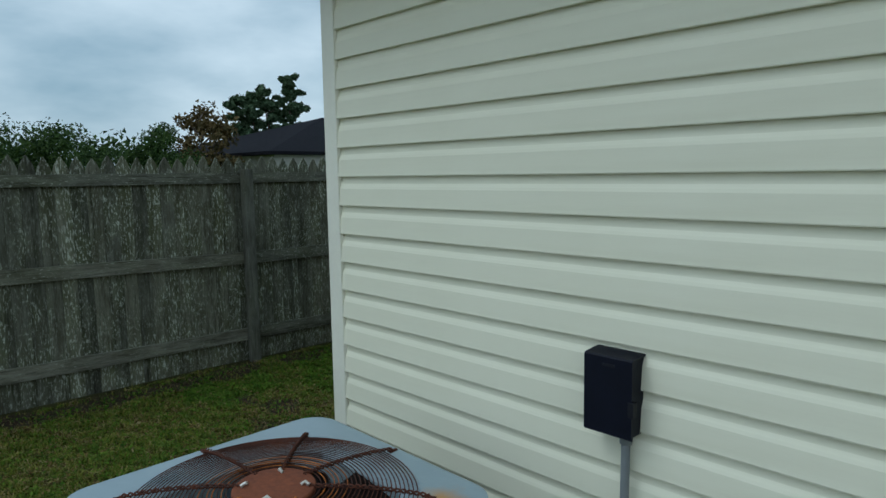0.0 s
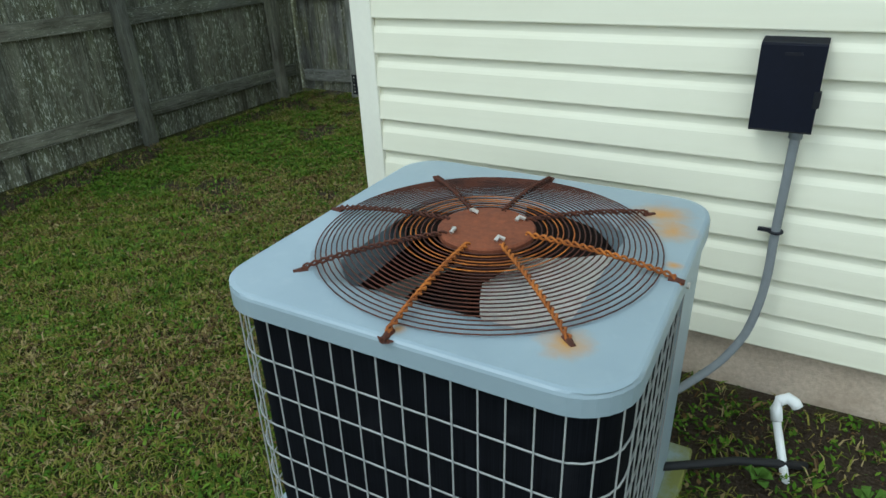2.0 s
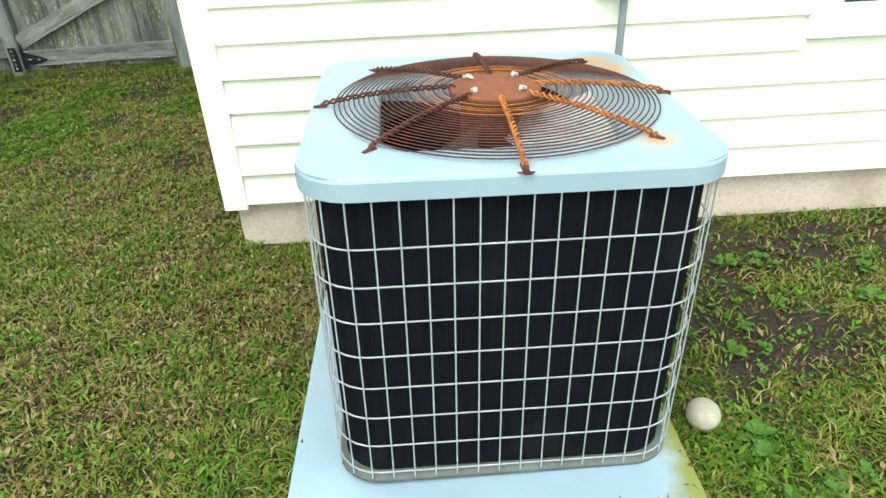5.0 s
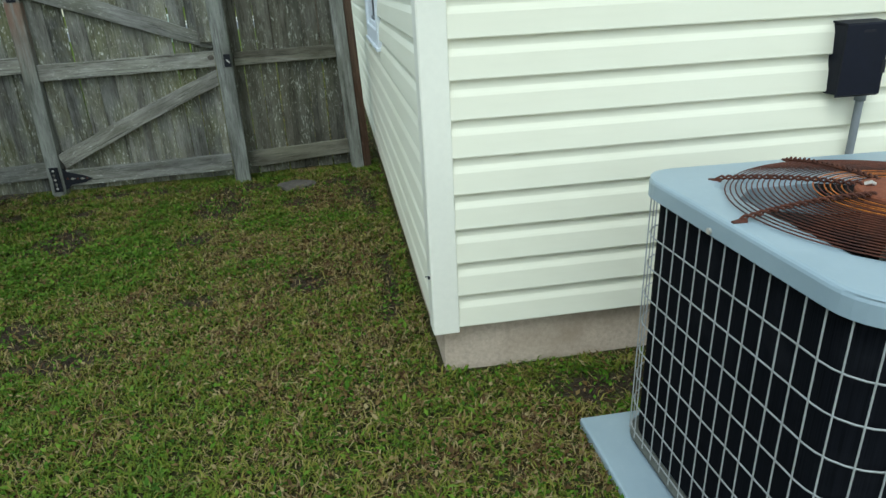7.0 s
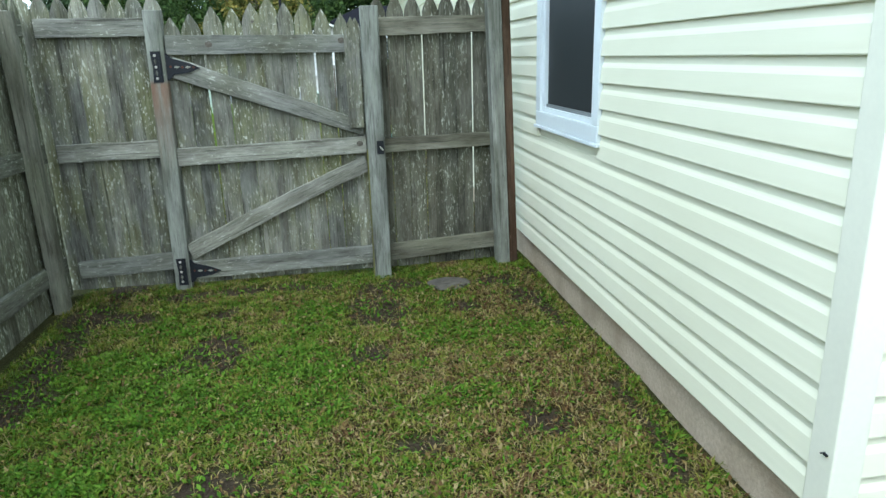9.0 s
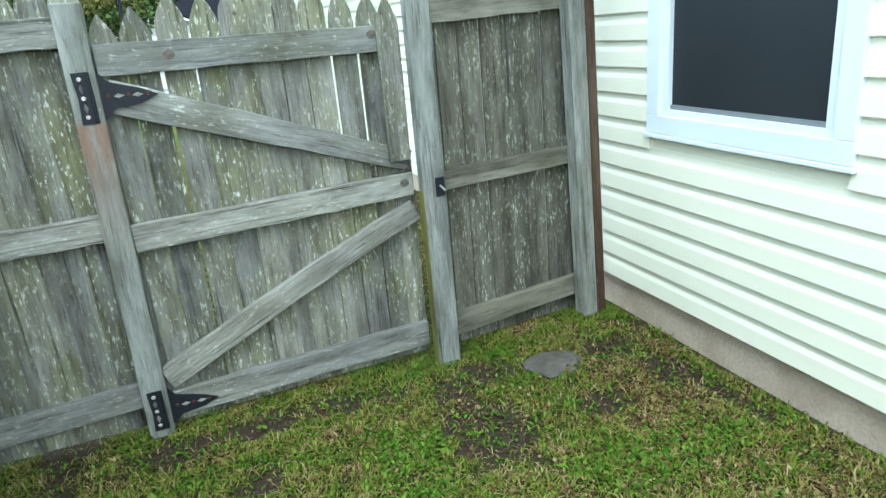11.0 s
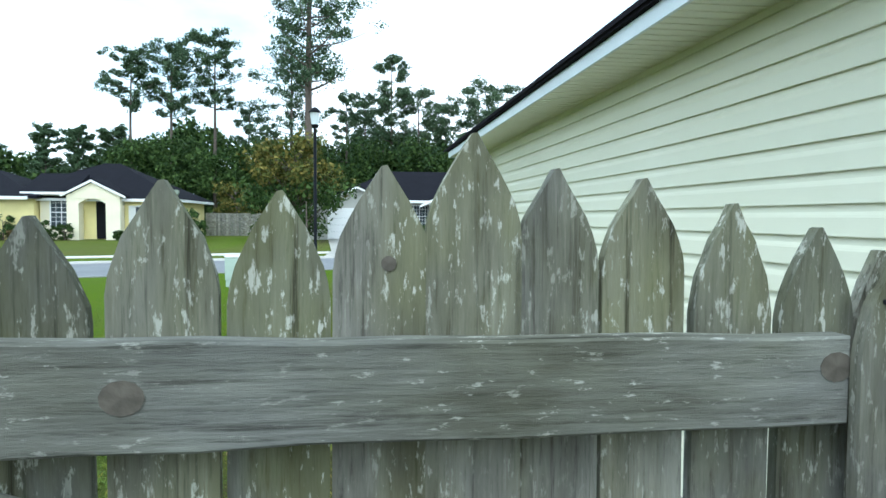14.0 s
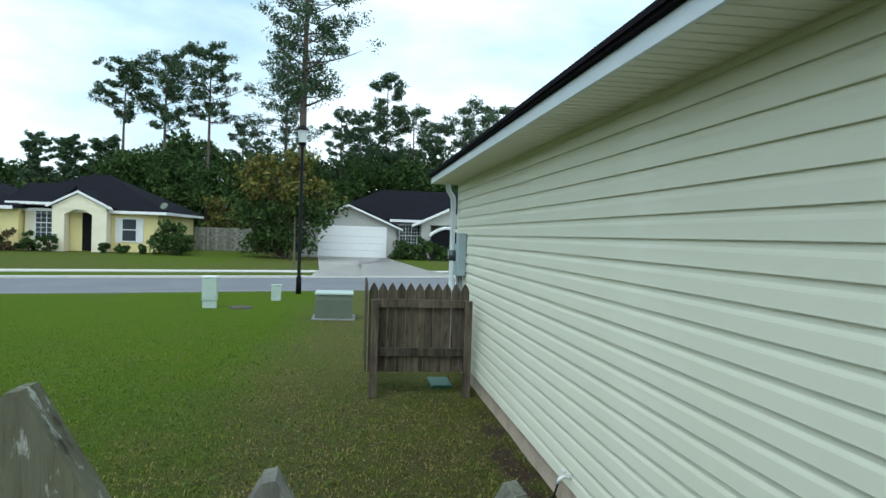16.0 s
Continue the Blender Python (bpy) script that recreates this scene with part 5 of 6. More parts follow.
vs = [drive2.verts.new(p) for p in ((-30.2, 22.2, 0.10), (-25.0, 24.0, 0.10), (-25.2, 46.9, 0.36), (-30.5, 46.9, 0.36))]
drive2.faces.new(vs)
bmesh.ops.solidify(drive2, geom=drive2.faces[:], thickness=0.05)
single("driveway", drive2, M_WALK, "pale concrete driveway of the yellow house", "driveway", kind="structure")

lamp = thing("street_lamp", (-3.21, 24.0, 0.03), "tall black street lamp with a lantern head", "street lamp")
part("post", tube(bmesh.new(), [(0, 0, -0.05), (0, 0, 0.5), (0, 0, 0.52), (0, 0, 4.59)], [0.085, 0.08, 0.055, 0.048], 14), M_BLACKPAINT, lamp, "", True)
part("collar", cyl(bmesh.new(), 0, 0, 4.59, 4.70, 0.09, 0.12, 14), M_BLACKPAINT, lamp)
part("lantern", tube(bmesh.new(), [(0, 0, 4.70), (0, 0, 5.07)], [0.11, 0.165], 8), M_LAMPGLASS, lamp, "pale frosted glass lantern")
part("hood", tube(bmesh.new(), [(0, 0, 5.07), (0, 0, 5.11), (0, 0, 5.21), (0, 0, 5.26)], [0.20, 0.20, 0.10, 0.02], 12), M_BLACKPAINT, lamp)

trans = thing("transformer", (-1.95, 18.22, 0), "grey-green metal utility transformer box on a slab", "transformer")
part("slab", boxed(-0.49, 0.48, -0.45, 0.45, -0.02, 0.026, 0.008), M_KERB, trans)
part("cabinet", prism([(-0.36, 0.035), (-0.38, 0.44), (-0.37, 0.555), (0.38, 0.555), (0.38, 0.035)], 0, -0.42, 0.41), M_GREENBOX, trans)
part("lid", boxed(-0.435, 0.425, -0.40, 0.40, 0.556, 0.60, 0.012), M_PALEGREEN, trans)
ped = thing("cable_pedestal", (-5.04, 19.85, 0), "pale green plastic cable pedestal", "pedestal")
part("base", boxed(-0.155, 0.155, -0.10, 0.10, -0.02, 0.17, 0.01), M_PALEGREEN, ped)
part("cover", boxed(-0.175, 0.175, -0.115, 0.115, 0.172, 0.74, 0.02), M_PALEGREEN, ped)
part("cap", boxed(-0.185, 0.185, -0.125, 0.125, 0.742, 0.79, 0.012), M_WHITE, ped)
ped2 = thing("cable_pedestal", (-3.66, 21.9, 0), "short pale cable pedestal", "pedestal")
part("cover", boxed(-0.13, 0.13, -0.10, 0.10, -0.02, 0.40, 0.02), M_PALEGREEN, ped2)
part("cap", boxed(-0.14, 0.14, -0.11, 0.11, 0.402, 0.44, 0.01), M_PALEGREEN, ped2)
single("manhole_cover", cyl(bmesh.new(), -4.3, 19.9, -0.02, 0.03, 0.30, 0.28, 20), M_STONE, "low round utility cover in the lawn", "cover")


# ---- houses across the road ----
def hip_roof(x0, x1, y0, y1, z, rise, thick=0.16):
    """A hip roof over a plan, its eaves at z, its ridge along the longer side."""
    bm = bmesh.new()
    lx, ly = x1 - x0, y1 - y0
    half = min(lx, ly) / 2
    if lx >= ly:
        r0, r1 = (x0 + half, (y0 + y1) / 2), (x1 - half, (y0 + y1) / 2)
    else:
        r0, r1 = ((x0 + x1) / 2, y0 + half), ((x0 + x1) / 2, y1 - half)
    lo = [bm.verts.new((x, y, z)) for x, y in ((x0, y0), (x1, y0), (x1, y1), (x0, y1))]
    up = [bm.verts.new((x, y, z + thick)) for x, y in ((x0, y0), (x1, y0), (x1, y1), (x0, y1))]
    a, b = bm.verts.new((*r0, z + thick + rise)), bm.verts.new((*r1, z + thick + rise))
    bm.faces.new(lo)
    for i in range(4):
        bm.faces.new((lo[i], lo[(i + 1) % 4], up[(i + 1) % 4], up[i]))
    if lx >= ly:
        bm.faces.new((up[0], up[1], b, a)), bm.faces.new((up[1], up[2], b)), bm.faces.new((up[2], up[3], a, b)), bm.faces.new((up[3], up[0], a))
    else:
        bm.faces.new((up[0], up[1], a)), bm.faces.new((up[1], up[2], b, a)), bm.faces.new((up[2], up[3], b)), bm.faces.new((up[3], up[0], a, b))
    return bm


def fascia_ring(x0, x1, y0, y1, z0, z1):
    bm = bmesh.new()
    for a in ((x0, x1, y0 - 0.03, y0), (x0, x1, y1, y1 + 0.03), (x0 - 0.03, x0, y0, y1), (x1, x1 + 0.03, y0, y1)):
        box(bm, *a, z0, z1)
    return bm


def arch_points(x0, x1, z0, z1, rise, n=10):
    pts = [(x0, z0), (x1, z0)]
    for k in range(n + 1):
        f = k / n
        pts.append((x1 + (x0 - x1) * f, z1 - rise + rise * math.sin(math.pi * f)))
    return pts


def house_window(parent, x0, x1, z0, z1, y, cols, rise=0.0, shutters=0.0):
    w = part("window", prism(arch_points(x0 - 0.09, x1 + 0.09, z0 - 0.09, z1 + 0.09, rise), 1, y - 0.06, y - 0.004), M_WHITE, parent, "white framed window")
    gap = 0.05
    cw = (x1 - x0 - gap * (cols - 1)) / cols
    for c in range(cols):
        a = x0 + c * (cw + gap)
        for p, q, rr in ((z0, (z0 + z1) / 2 - 0.03, 0.0), ((z0 + z1) / 2 + 0.03, z1, 0.0)):
            part("pane", boxed(a, a + cw, y - 0.066, y - 0.0605, p, q - (rise * 0.55 if q == z1 else 0)), M_GLASS, w)
    if cols > 1:
        for k in range(1, 6):
            z = z0 + (z1 - z0) * k / 6
            part("glazing_bar", boxed(x0, x1, y - 0.074, y - 0.067, z - 0.012, z + 0.012), M_WHITE, w)
        for c in range(cols):
            a = x0 + c * (cw + gap) + cw / 2
            part("glazing_bar", boxed(a - 0.012, a + 0.012, y - 0.0745, y - 0.0675, z0, z1 - rise * 0.6), M_WHITE, w)
    if shutters:
        for a in (x0 - 0.10 - shutters, x1 + 0.10):
            part("shutter", boxed(a, a + shutters, y - 0.05, y - 0.004, z0 - 0.12, z1 + 0.05), M_WHITE, w)
    return w


HZ = 0.36
yh = thing("house", (-0.53, 0, -0.04), "single-storey yellow stucco house with a dark hip roof", "house")
part("wall", boxed(-21.2, -13.3, 47.0, 56.4, 0.0, 2.78), M_YELLOW, yh, "yellow stucco wall")
part("wall", boxed(-31.4, -21.2, 46.2, 55.0, 0.0, 2.86), M_YELLOW, yh)
part("bay_wall", boxed(-21.05, -19.02, 46.75, 47.0, 0.0, 3.18), M_CREAM, yh, "cream stucco window bay")
part("roof", hip_roof(-24.2, -12.7, 46.5, 57.0, 2.80, 2.55), M_SHINGLE_FAR, yh, "dark shingle hip roof")
part("roof", hip_roof(-32.0, -20.8, 45.7, 55.6, 2.88, 2.0), M_SHINGLE_FAR, yh)
part("fascia", fascia_ring(-24.2, -12.7, 46.5, 57.0, 2.74, 2.92), M_WHITE, yh)
part("fascia", boxed(-32.0, -21.3, 45.66, 45.70, 2.80, 3.0), M_WHITE, yh)
part("bay_roof", prism([(46.1, 3.20), (46.1, 3.30), (48.9, 4.6), (48.9, 3.2)], 0, -21.9, -18.9), M_SHINGLE_FAR, yh)
part("fascia", boxed(-21.9, -19.3, 46.05, 46.09, 3.14, 3.30), M_WHITE, yh)
gab = prism([(-19.25, 3.10), (-17.75, 3.88), (-16.1, 3.06), (-16.1, 2.90), (-19.25, 2.90)], 1, 46.1, 49.5)
part("entry_gable", gab, M_CREAM, yh, "cream gable over the entry")
for a, b in (((-19.55, 3.06), (-17.75, 4.0)), ((-17.75, 4.0), (-15.75, 2.98))):
    part("gable_trim", prism([(a[0], a[1] - 0.07), (b[0], b[1] - 0.07), (b[0], b[1] + 0.07), (a[0], a[1] + 0.07)], 1, 45.95, 46.09), M_WHITE, yh)
part("entry_roof", prism([(-19.6, 3.08), (-17.75, 4.06), (-15.7, 3.0), (-15.7, 3.10), (-17.75, 4.18), (-19.6, 3.2)], 1, 46.1, 51.0), M_SHINGLE_FAR, yh)
for a, b, m_ in ((-19.25, -18.55, M_CREAM), (-16.95, -16.1, M_CREAM)):
    part("entry_column", boxed(a, b, 46.12, 46.9, 0.0, 2.92), m_, yh, "cream entry column")
arch_bm = bmesh.new()
pts = [(-18.56, 2.92), (-18.56, 2.60)] + [(-18.55 + 1.6 * k / 10, 2.60 + 0.30 * math.sin(math.pi * k / 10)) for k in range(1, 10)] + [(-16.94, 2.60), (-16.94, 2.92)]
part("entry_arch", prism(pts, 1, 46.13, 46.9), M_CREAM, yh)
part("front_door", boxed(-17.80, -16.97, 46.93, 46.99, HZ, 2.75), M_DOOR_SHADE, yh, "dark front door")
house_window(yh, -20.40, -19.16, 1.15, 2.92, 46.75, 2, 0.16)
house_window(yh, -15.42, -14.62, 1.06, 2.44, 47.0, 1, 0.06, 0.34)
part("garage_door", boxed(-30.2, -25.3, 46.10, 46.19, HZ, 2.36), M_WHITE, yh, "white sectional garage door")
dish = part("satellite_dish", tube(bmesh.new(), [(-12.95, 47.0, 3.3), (-12.98, 46.93, 3.34)], [0.26, 0.24], 14), M_GREENBOX, yh, "small satellite dish on the roof edge")
part("mast", tube(bmesh.new(), [(-12.95, 47.0, 2.95), (-12.95, 47.02, 3.3)], 0.02, 6), M_GREENBOX, dish)

gh = thing("house", (-0.45, 3.5, 0.13), "grey stucco house with a white garage door", "house")
part("wall", boxed(-4.9, 2.05, 48.52, 56.0, -0.05, 2.35), M_GREYWALL, gh)
part("gable_wall", prism([(-4.9, 2.35), (2.05, 2.35), (-1.45, 3.78)], 1, 48.53, 52.0), M_GREYWALL, gh, "grey gable over the garage")
part("garage_trim", prism([(-3.62, 0.0), (-3.62, 2.34), (1.38, 2.34), (1.38, 0.0), (1.16, 0.0), (1.16, 2.10), (-3.40, 2.10), (-3.40, 0.0)], 1, 48.42, 48.515), M_WHITE, gh)
gd = part("garage_door", boxed(-3.395, 1.155, 48.44, 48.50, 0.05, 2.095), M_WHITE, gh, "white sectional garage door")
for k in range(1, 4):
    part("seam", boxed(-3.39, 1.15, 48.434, 48.4395, 0.05 + 0.51 * k - 0.006, 0.05 + 0.51 * k + 0.006), M_CONDUIT, gd)
for a, b in (((-5.4, 2.16), (-1.45, 3.86)), ((-1.45, 3.86), (2.55, 2.16))):
    part("gable_trim", prism([(a[0], a[1] - 0.08), (b[0], b[1] - 0.08), (b[0], b[1] + 0.06), (a[0], a[1] + 0.06)], 1, 48.15, 48.3), M_WHITE, gh)
part("garage_roof", prism([(-5.4, 2.2), (-1.45, 3.92), (2.6, 2.2), (2.6, 2.32), (-1.45, 4.06), (-5.4, 2.32)], 1, 48.31, 56.0), M_SHINGLE_FAR, gh)
part("wall", boxed(2.06, 12.0, 51.0, 60.0, -0.05, 2.85), M_GREYWALL, gh)
part("roof", hip_roof(-4.0, 13.0, 50.4, 61.0, 2.86, 2.55), M_SHINGLE_FAR, gh, "dark shingle hip roof")
part("fascia", boxed(1.7, 13.0, 50.34, 50.39, 2.78, 2.98), M_WHITE, gh)
house_window(gh, 2.55, 4.3, 0.95, 2.55, 51.0, 4)
part("porch_gable", prism([(3.6, 2.6), (6.1, 3.75), (8.6, 2.6)], 1, 49.3, 51.5), M_GREYWALL, gh)
part("gable_trim", prism([(3.3, 2.42), (6.1, 3.72), (6.1, 3.90), (3.3, 2.60)], 1, 49.0, 49.29), M_WHITE, gh)
part("porch_wall", boxed(4.05, 4.75, 49.35, 50.9, -0.05, 2.62), M_GREYWALL, gh)
# dark panel across the arch: the porch's shade as a colour
part("porch_arch", prism(arch_points(4.78, 7.2, 0.0, 2.35, 0.5), 1, 49.30, 49.36), M_DOOR_SHADE, gh, "dark arched panel painted as the shaded porch opening")
part("arch_trim", tube(bmesh.new(), [(4.74, 49.28, 1.75)] + [(4.74 + 2.5 * k / 10, 49.28, 1.88 + 0.52 * math.sin(math.pi * k / 10)) for k in range(11)], 0.12, 6), M_WHITE, gh)

nh = thing("house", (0, 0, 0), "neighbouring house behind the fence with a dark roof", "house")
part("wall", boxed(-45.4, -27.6, 15.5, 44.4, -0.05, 2.85), M_GREYWALL, nh)
part("roof", hip_roof(-46.0, -27.0, 14.9, 45.0, 2.8, 2.7), M_SHINGLE_FAR, nh, "dark shingle hip roof")

bf = thing("fence", (-0.3, 0, 0), "pale grey board fence beside the yellow house", "fence")
board = to_mesh("board", boxed(0.004, 0.146, 0, 0.02, 0.1, 1.80), M_WOOD_X)
for k in range(28):
    piece("board", board, bf, pose(-12.9 + 0.15 * k, 54.0, 0.24))
brown = to_mesh("board", boxed(0.004, 0.146, 0, 0.02, 0.1, 1.80), M_POST_BROWN)
for k in range(14):
    piece("board", brown, bf, pose(-8.7 + 0.15 * k, 54.0, 0.20))
part("rail", boxed(-12.9, -6.6, 54.021, 54.06, 0.5, 0.6), M_WOOD_X, bf)


# ---- trees and shrubs ----
def leaf_cloud(centres, radii, per, size, seed, flat=1.0):
    """Small triangular leaves or needle tufts filling ellipsoids, thicker at their outsides."""
    r = np.random.RandomState(seed)
    c = np.repeat(np.asarray(centres, float), per, 0)
    rad = np.repeat(np.asarray(radii, float), per, 0)
    k = len(c)
    d = r.normal(size=(k, 3))
    d /= np.linalg.norm(d, axis=1)[:, None]
    p = c + d * rad * (r.uniform(0.05, 1.0, k) ** 0.5)[:, None] * r.uniform(0.8, 1.12, k)[:, None]
    u = r.normal(size=(k, 3))
    u[:, 2] *= flat
    u /= np.linalg.norm(u, axis=1)[:, None]
    w = np.cross(u, r.normal(size=(k, 3)))
    w /= np.linalg.norm(w, axis=1)[:, None]
    s = size * r.uniform(0.5, 1.4, k)[:, None]
    v = np.stack([p + u * s, p - u * s * 0.6 + w * s * 0.62, p - u * s * 0.6 - w * s * 0.62], 1).reshape(-1, 3)
    f = np.arange(k * 3).reshape(-1, 3)
    return v, f


def limb(bm, a, b, r0, r1, sag=0.0, n=5, sides=6):
    a, b = Vector(a), Vector(b)
    pts = [a.lerp(b, k / n) + Vector((0, 0, sag * math.sin(math.pi * k / n))) for k in range(n + 1)]
    tube(bm, pts, [r0 + (r1 - r0) * k / n for k in range(n + 1)], sides)


def pine(x, y, h, crown, spread, seed, trunk=0.2, label="tall pine tree with a bare trunk and ragged crown", per=80, size=0.115, limbs=20, group="tall pines", low=0.0, ground_z=0.0):
    r = random.Random(seed)
    t = thing("pine_tree", (x, y, ground_z), label, "tree", group)
    bm = bmesh.new()
    bend = [Vector((r.uniform(-0.3, 0.3), r.uniform(-0.3, 0.3), 0)) for _ in range(2)]
    axis = lambda f: Vector((0, 0, h * f)) + bend[0] * math.sin(f * 3.0) + bend[1] * f * f
    tube(bm, [axis(k / 12) - Vector((0, 0, 0.15 if k == 0 else 0)) for k in range(13)], [trunk * (1 - 0.86 * (k / 12) ** 1.2) for k in range(13)], 10)
    cs, rs = [], []
    limbs = int(limbs * 1.25)
    for k in range(limbs):
        f = crown + (0.985 - crown) * (k + r.uniform(0, 0.8)) / limbs
        g = (f - crown) / (1 - crown)
        reach = spread * 0.86 * (0.45 + 0.75 * math.sin(math.pi * min(1, 0.16 + 0.80 * g))) * r.uniform(0.45, 1.12)
        a = k * 2.4 + r.uniform(-0.5, 0.5)
        p0 = axis(f)
        p1 = p0 + Vector((math.cos(a) * reach, math.sin(a) * reach, reach * r.uniform(0.10, 0.60)))
        limb(bm, p0, p1, max(0.02, trunk * 0.26 * (1.1 - g)), 0.015, -0.06 * reach)
        for q in range(r.choice((8, 9, 11))):
            w = r.uniform(0.30, 1.08)
            c = p0.lerp(p1, w) + Vector((r.uniform(-0.5, 0.5), r.uniform(-0.5, 0.5), r.uniform(-0.05, 0.4))) * spread * 0.28
            s = spread * r.uniform(0.07, 0.17)
            cs.append(c)
            rs.append((s * 1.2, s * 1.2, s * 0.95))
    cs.append(axis(0.985))
    rs.append((spread * 0.25, spread * 0.25, spread * 0.28))
    part("trunk", bm, M_BARK, t, "", True)
    part("crown", raw_mesh("crown", *leaf_cloud(cs, rs, int(per * 0.66), size, seed), M_NEEDLE), M_NEEDLE, t)
    return t


def broadleaf(name, x, y, h, wide, seed, material, label, trunk_h=0.3, lumps=26, per=90, size=0.2, group="", ground_z=0.0, category="tree", mixed=None):
    r = random.Random(seed)
    t = thing(name, (x, y, ground_z), label, category, group)
    bm = bmesh.new()
    cs, rs = [], []
    tube(bm, [(0, 0, -0.1), (0.05, 0.02, h * trunk_h), (0.0, 0.05, h * 0.75)], [0.03 * h ** 0.8, 0.022 * h ** 0.8, 0.01], 8)
    for k in range(lumps):
        f = r.uniform(0.0, 1.0)
        zz = h * (trunk_h + (0.93 - trunk_h) * f)
        ww = wide * 0.5 * (0.35 + 0.75 * math.sin(math.pi * (0.16 + 0.74 * f))) * r.uniform(0.3, 0.95)
        a = r.uniform(0, 6.28)
        c = Vector((ww * math.cos(a), ww * math.sin(a), zz))
        limb(bm, (0, 0, max(0.05, zz - ww * 0.8)), tuple(c), 0.02 * h ** 0.5, 0.006)
        s = wide * r.uniform(0.11, 0.2)
        cs.append(c)
        rs.append((s, s, s * 0.85))
    part("trunk", bm, M_BARK, t, "", True)
    cut = len(cs) if mixed is None else int(len(cs) * 0.5)
    order = sorted(range(len(cs)), key=lambda i: cs[i].z)
    first, rest = order[:cut], order[cut:]
    part("crown", raw_mesh("crown", *leaf_cloud([cs[i] for i in first], [rs[i] for i in first], per, size, seed), material), material, t)
    if rest:
        part("crown", raw_mesh("crown", *leaf_cloud([cs[i] for i in rest], [rs[i] for i in rest], per, size, seed + 1), mixed), mixed, t, "yellowing upper leaves")
    return t


# tall pines behind the houses across the road
pine(-24.85, 75, 18.85, 0.66, 2.9, 31, 0.22, limbs=18)
pine(-20.85, 75, 19.65, 0.60, 3.5, 32, 0.24, limbs=24)
pine(-16.85, 75, 20.85, 0.62, 3.3, 33, 0.24, limbs=22)
pine(-14.55, 82, 14.25, 0.30, 3.0, 34, 0.22, limbs=18)
pine(-9.25, 78, 19.85, 0.20, 4.4, 35, 0.28, limbs=40, per=66)
pine(-6.10, 62, 30.25, 0.42, 5.2, 36, 0.42, "very tall old pine with a thick trunk", 70, 0.13, 44)
pine(-3.15, 74, 14.75, 0.40, 2.4, 37, 0.2, limbs=18)
pine(1.65, 75, 18.95, 0.38, 3.2, 38, 0.22, limbs=24)
pine(-0.75, 79, 15.65, 0.26, 3.6, 39, 0.22, limbs=26)
pine(4.95, 75, 15.45, 0.28, 3.5, 40, 0.22, limbs=28)
pine(11.95, 77, 16.65, 0.30, 3.9, 41, 0.24, limbs=30)
pine(8.65, 82, 15.05, 0.30, 3.2, 42, 0.22, limbs=24)
pine(16.05, 80, 17.25, 0.30, 3.6, 43, 0.24, limbs=24)
pine(-33.95, 84, 11.6, 0.45, 2.3, 44, 0.2, limbs=28, per=110)
pine(-38.95, 88, 12.3, 0.40, 2.3, 45, 0.22, limbs=28, per=110)
pine(-29.45, 82, 11.6, 0.45, 2.3, 46, 0.2, limbs=28, per=110)
pine(-46.95, 90, 11.9, 0.45, 2.3, 47, 0.2, limbs=28, per=110)
pine(-53.95, 92, 12.2, 0.40, 2.3, 48, 0.2, limbs=28, per=110)

# dense wood behind them
rw = np.random.RandomState(5)
wc, wr = [], []
for k in range(520):
    x = rw.uniform(-78, 45)
    y = rw.uniform(84, 100)
    top = 8.6 + 1.0 * math.sin(x * 0.21) + 0.8 * math.sin(x * 0.57 + 1) + (3.0 if -30 < x < 14 else 0.0)
    z = rw.uniform(0.8, top)
    s = rw.uniform(1.1, 2.3)
    wc.append((x, y, z))
    wr.append((s * 1.25, s, s))
tagged(new("woods", raw_mesh("woods", *leaf_cloud(wc, wr, 190, 0.36, 6), M_LEAF)), "dense dark green wood behind the houses", "woods", kind="stuff")
under = []
ur = []
for k in range(300):
    under.append((rw.uniform(-27, 16), rw.uniform(70, 80), rw.uniform(0.5, 9.0)))
    s = rw.uniform(0.9, 1.9)
    ur.append((s * 1.2, s, s))
tagged(new("woods", raw_mesh("woods", *leaf_cloud(under, ur, 260, 0.20, 7), M_LEAF)), "dark understorey of young trees below the pines", "woods", kind="stuff")

broadleaf("broadleaf_tree", -6.0, 47.5, 7.3, 6.6, 61, M_LEAF, "dense tree with yellowing upper leaves by the driveway", 0.10, 60, 130, 0.17, mixed=M_LEAF_Y)
broadleaf("broadleaf_tree", -11.7, 58, 4.6, 4.2, 62, M_LEAF_Y, "small yellow-green tree behind the board fence", 0.42, 22, 70, 0.16)
broadleaf("shrub", -12.6, 45.6, 2.0, 2.7, 63, M_LEAF, "rounded dark green shrub at the house corner", 0.12, 30, 110, 0.10, "", 0.28, "shrub")
for x, h, w, m_, s in ((-21.6, 1.3, 1.7, M_LEAF_B, 64), (-20.4, 1.15, 1.4, M_LEAF, 65), (-19.3, 1.0, 1.1, M_LEAF, 66), (-22.8, 1.6, 1.6, M_LEAF, 67), (-16.0, 0.55, 0.8, M_LEAF, 68), (-15.0, 0.5, 0.8, M_LEAF, 69), (-13.9, 0.5, 0.7, M_LEAF, 70)):
    broadleaf("shrub", x - 0.5, 45.7, h, w, s, m_, "low garden shrub by the house wall", 0.1, 14, 70, 0.09, "foundation shrubs", 0.28, "shrub")
broadleaf("shrub", -24.7, 44.5, 2.1, 1.9, 71, M_LEAF, "small round topiary tree by the garage", 0.4, 18, 80, 0.10, "", 0.28, "shrub")
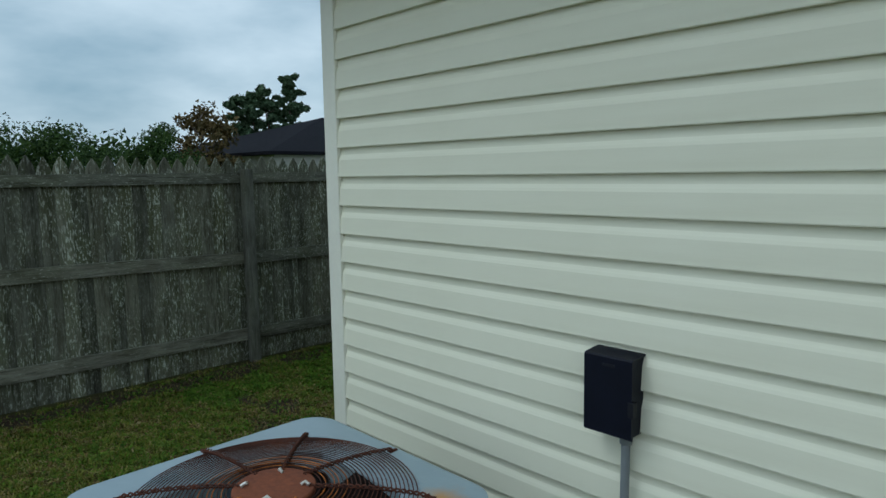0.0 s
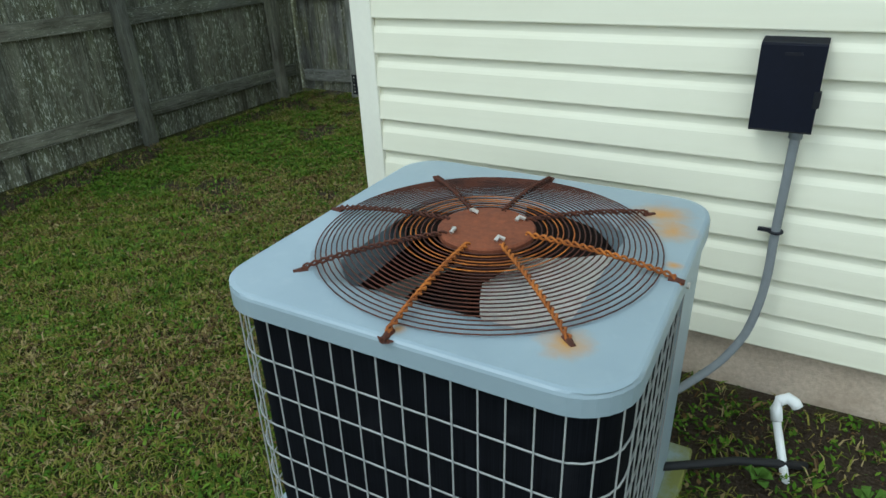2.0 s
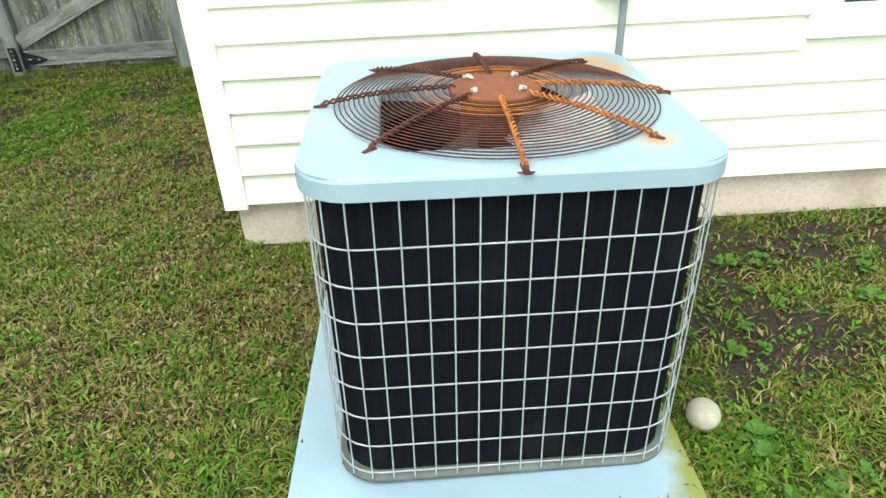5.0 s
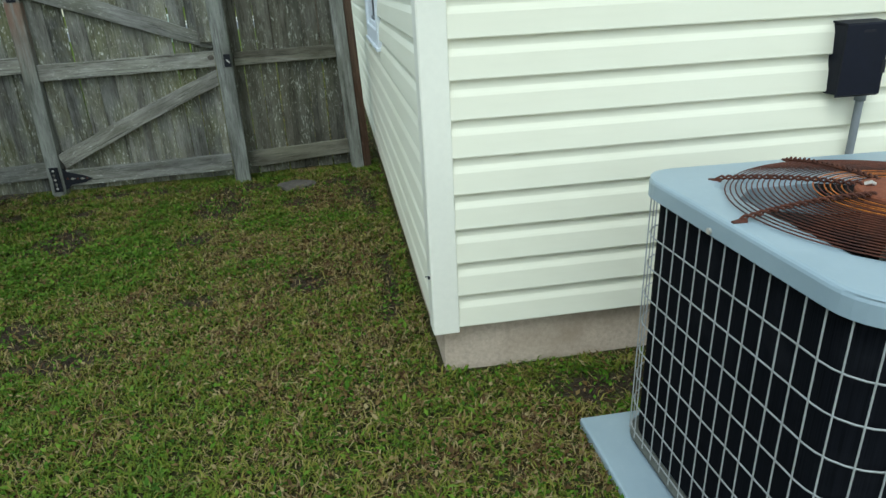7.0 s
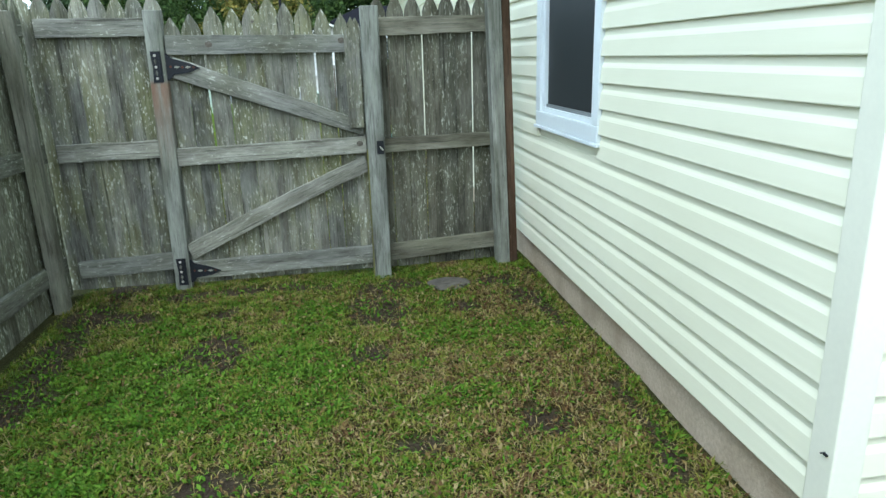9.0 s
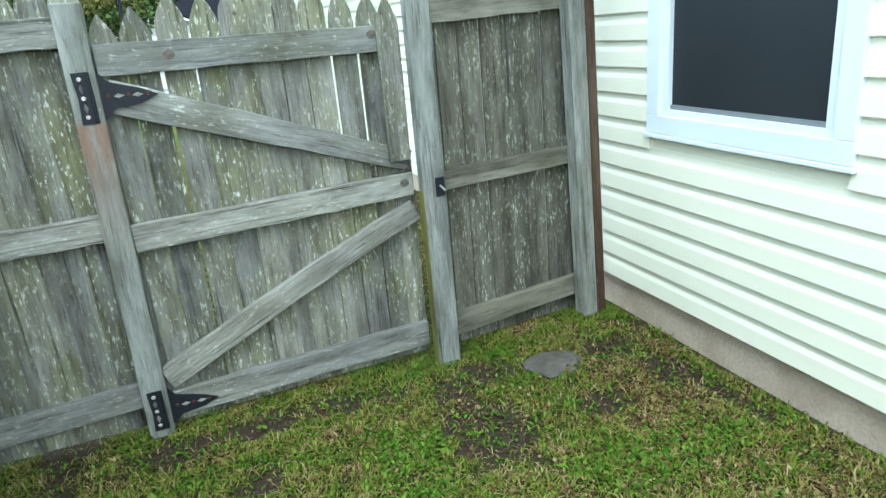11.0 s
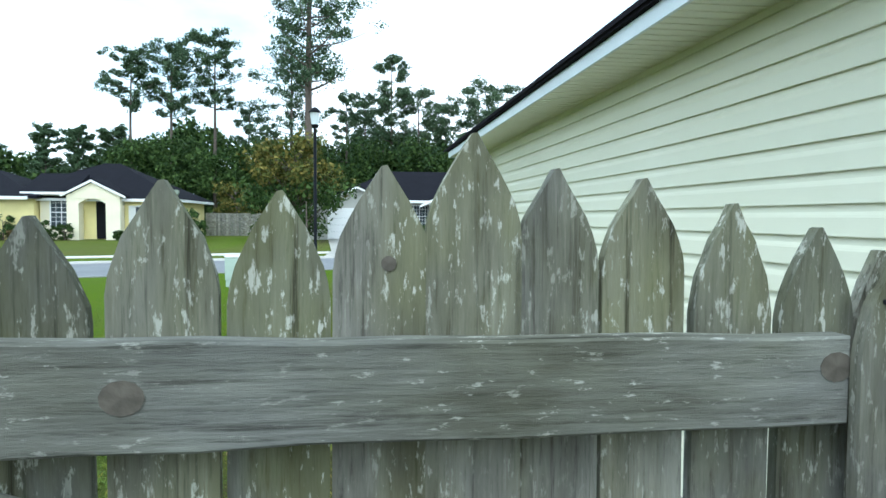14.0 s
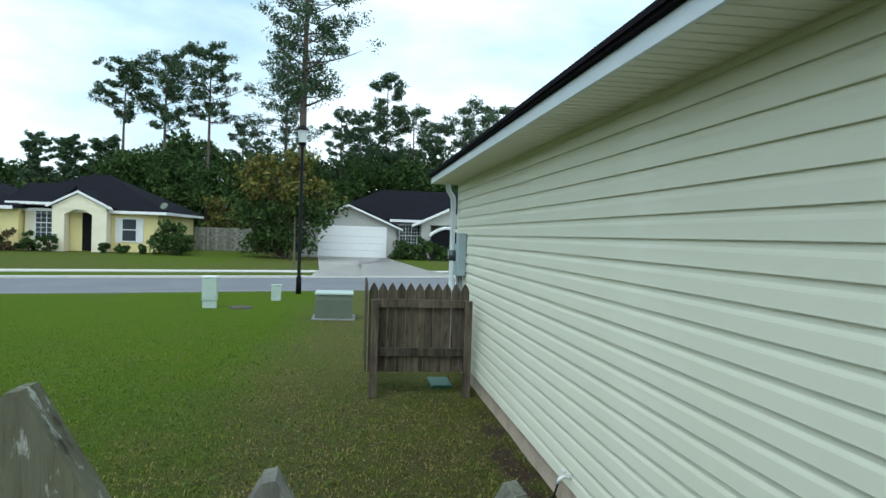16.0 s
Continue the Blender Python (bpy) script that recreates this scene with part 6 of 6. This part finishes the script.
for x, h, w, s in ((2.3, 1.3, 2.0, 72), (3.4, 1.15, 2.0, 73), (4.5, 1.3, 2.2, 74), (5.6, 1.0, 1.8, 75), (4.0, 1.9, 1.5, 76)):
    broadleaf("shrub", x - 0.4, 51.0, h, w, s, M_LEAF, "clipped dark hedge bush by the garage", 0.08, 20, 90, 0.09, "hedge bushes", 0.1, "shrub")
sap = thing("sapling_stake", (-4.4, 35.9, 0), "thin young tree trunk on the far verge", "sapling")
part("trunk", tube(bmesh.new(), [(0, 0, -0.1), (0.02, 0, 1.3), (0, 0.02, 2.6)], [0.05, 0.04, 0.02], 8), M_BARK, sap)

# thickets and trees behind the boundary fence
tc, tr_ = [], []
for k in range(170):
    y = rw.uniform(-10, 11.5)
    top = 3.75 + 0.22 * math.sin(y * 0.8) + 0.15 * math.sin(y * 2.1) + (0.3 if y > 4 else 0)
    tc.append((rw.uniform(-29, -24), y, rw.uniform(0.4, max(0.8, top - 0.35))))
    s = rw.uniform(0.5, 0.85)
    tr_.append((s, s * 1.2, s))
tagged(new("thicket", raw_mesh("thicket", *leaf_cloud(tc, tr_, 560, 0.07, 9), M_LEAF)), "dark green thicket beyond the boundary fence", "thicket", kind="stuff")
broadleaf("broadleaf_tree", -30, 12.8, 5.5, 3.8, 81, M_LEAF_B, "small bronze-leaved tree beyond the fence", 0.3, 30, 110, 0.12)
pine(-44, 22.0, 7.6, 0.1, 1.5, 82, 0.14, "dark young pine beyond the fence", 90, 0.16, 22, "pines beyond the fence")
pine(-44, 23.2, 7.9, 0.1, 1.3, 83, 0.14, "dark young pine beyond the fence", 90, 0.16, 20, "pines beyond the fence")
pine(-44, 24.4, 8.4, 0.1, 1.7, 84, 0.16, "dark young pine beyond the fence", 90, 0.16, 26, "pines beyond the fence")
pine(-44, 26.4, 9.4, 0.35, 1.3, 85, 0.18, "dark pine beyond the neighbouring roof", 90, 0.18, 24, "pines beyond the fence")
far_c, far_r = [], []
for k in range(140):
    y = rw.uniform(-60, 20)
    far_c.append((rw.uniform(-75, -62), y, rw.uniform(0.6, 5.2)))
    s = rw.uniform(1.0, 1.9)
    far_r.append((s, s * 1.3, s))
tagged(new("woods", raw_mesh("woods", *leaf_cloud(far_c, far_r, 120, 0.36, 10), M_LEAF)), "far dark wood beyond the boundary fence", "woods", kind="stuff")
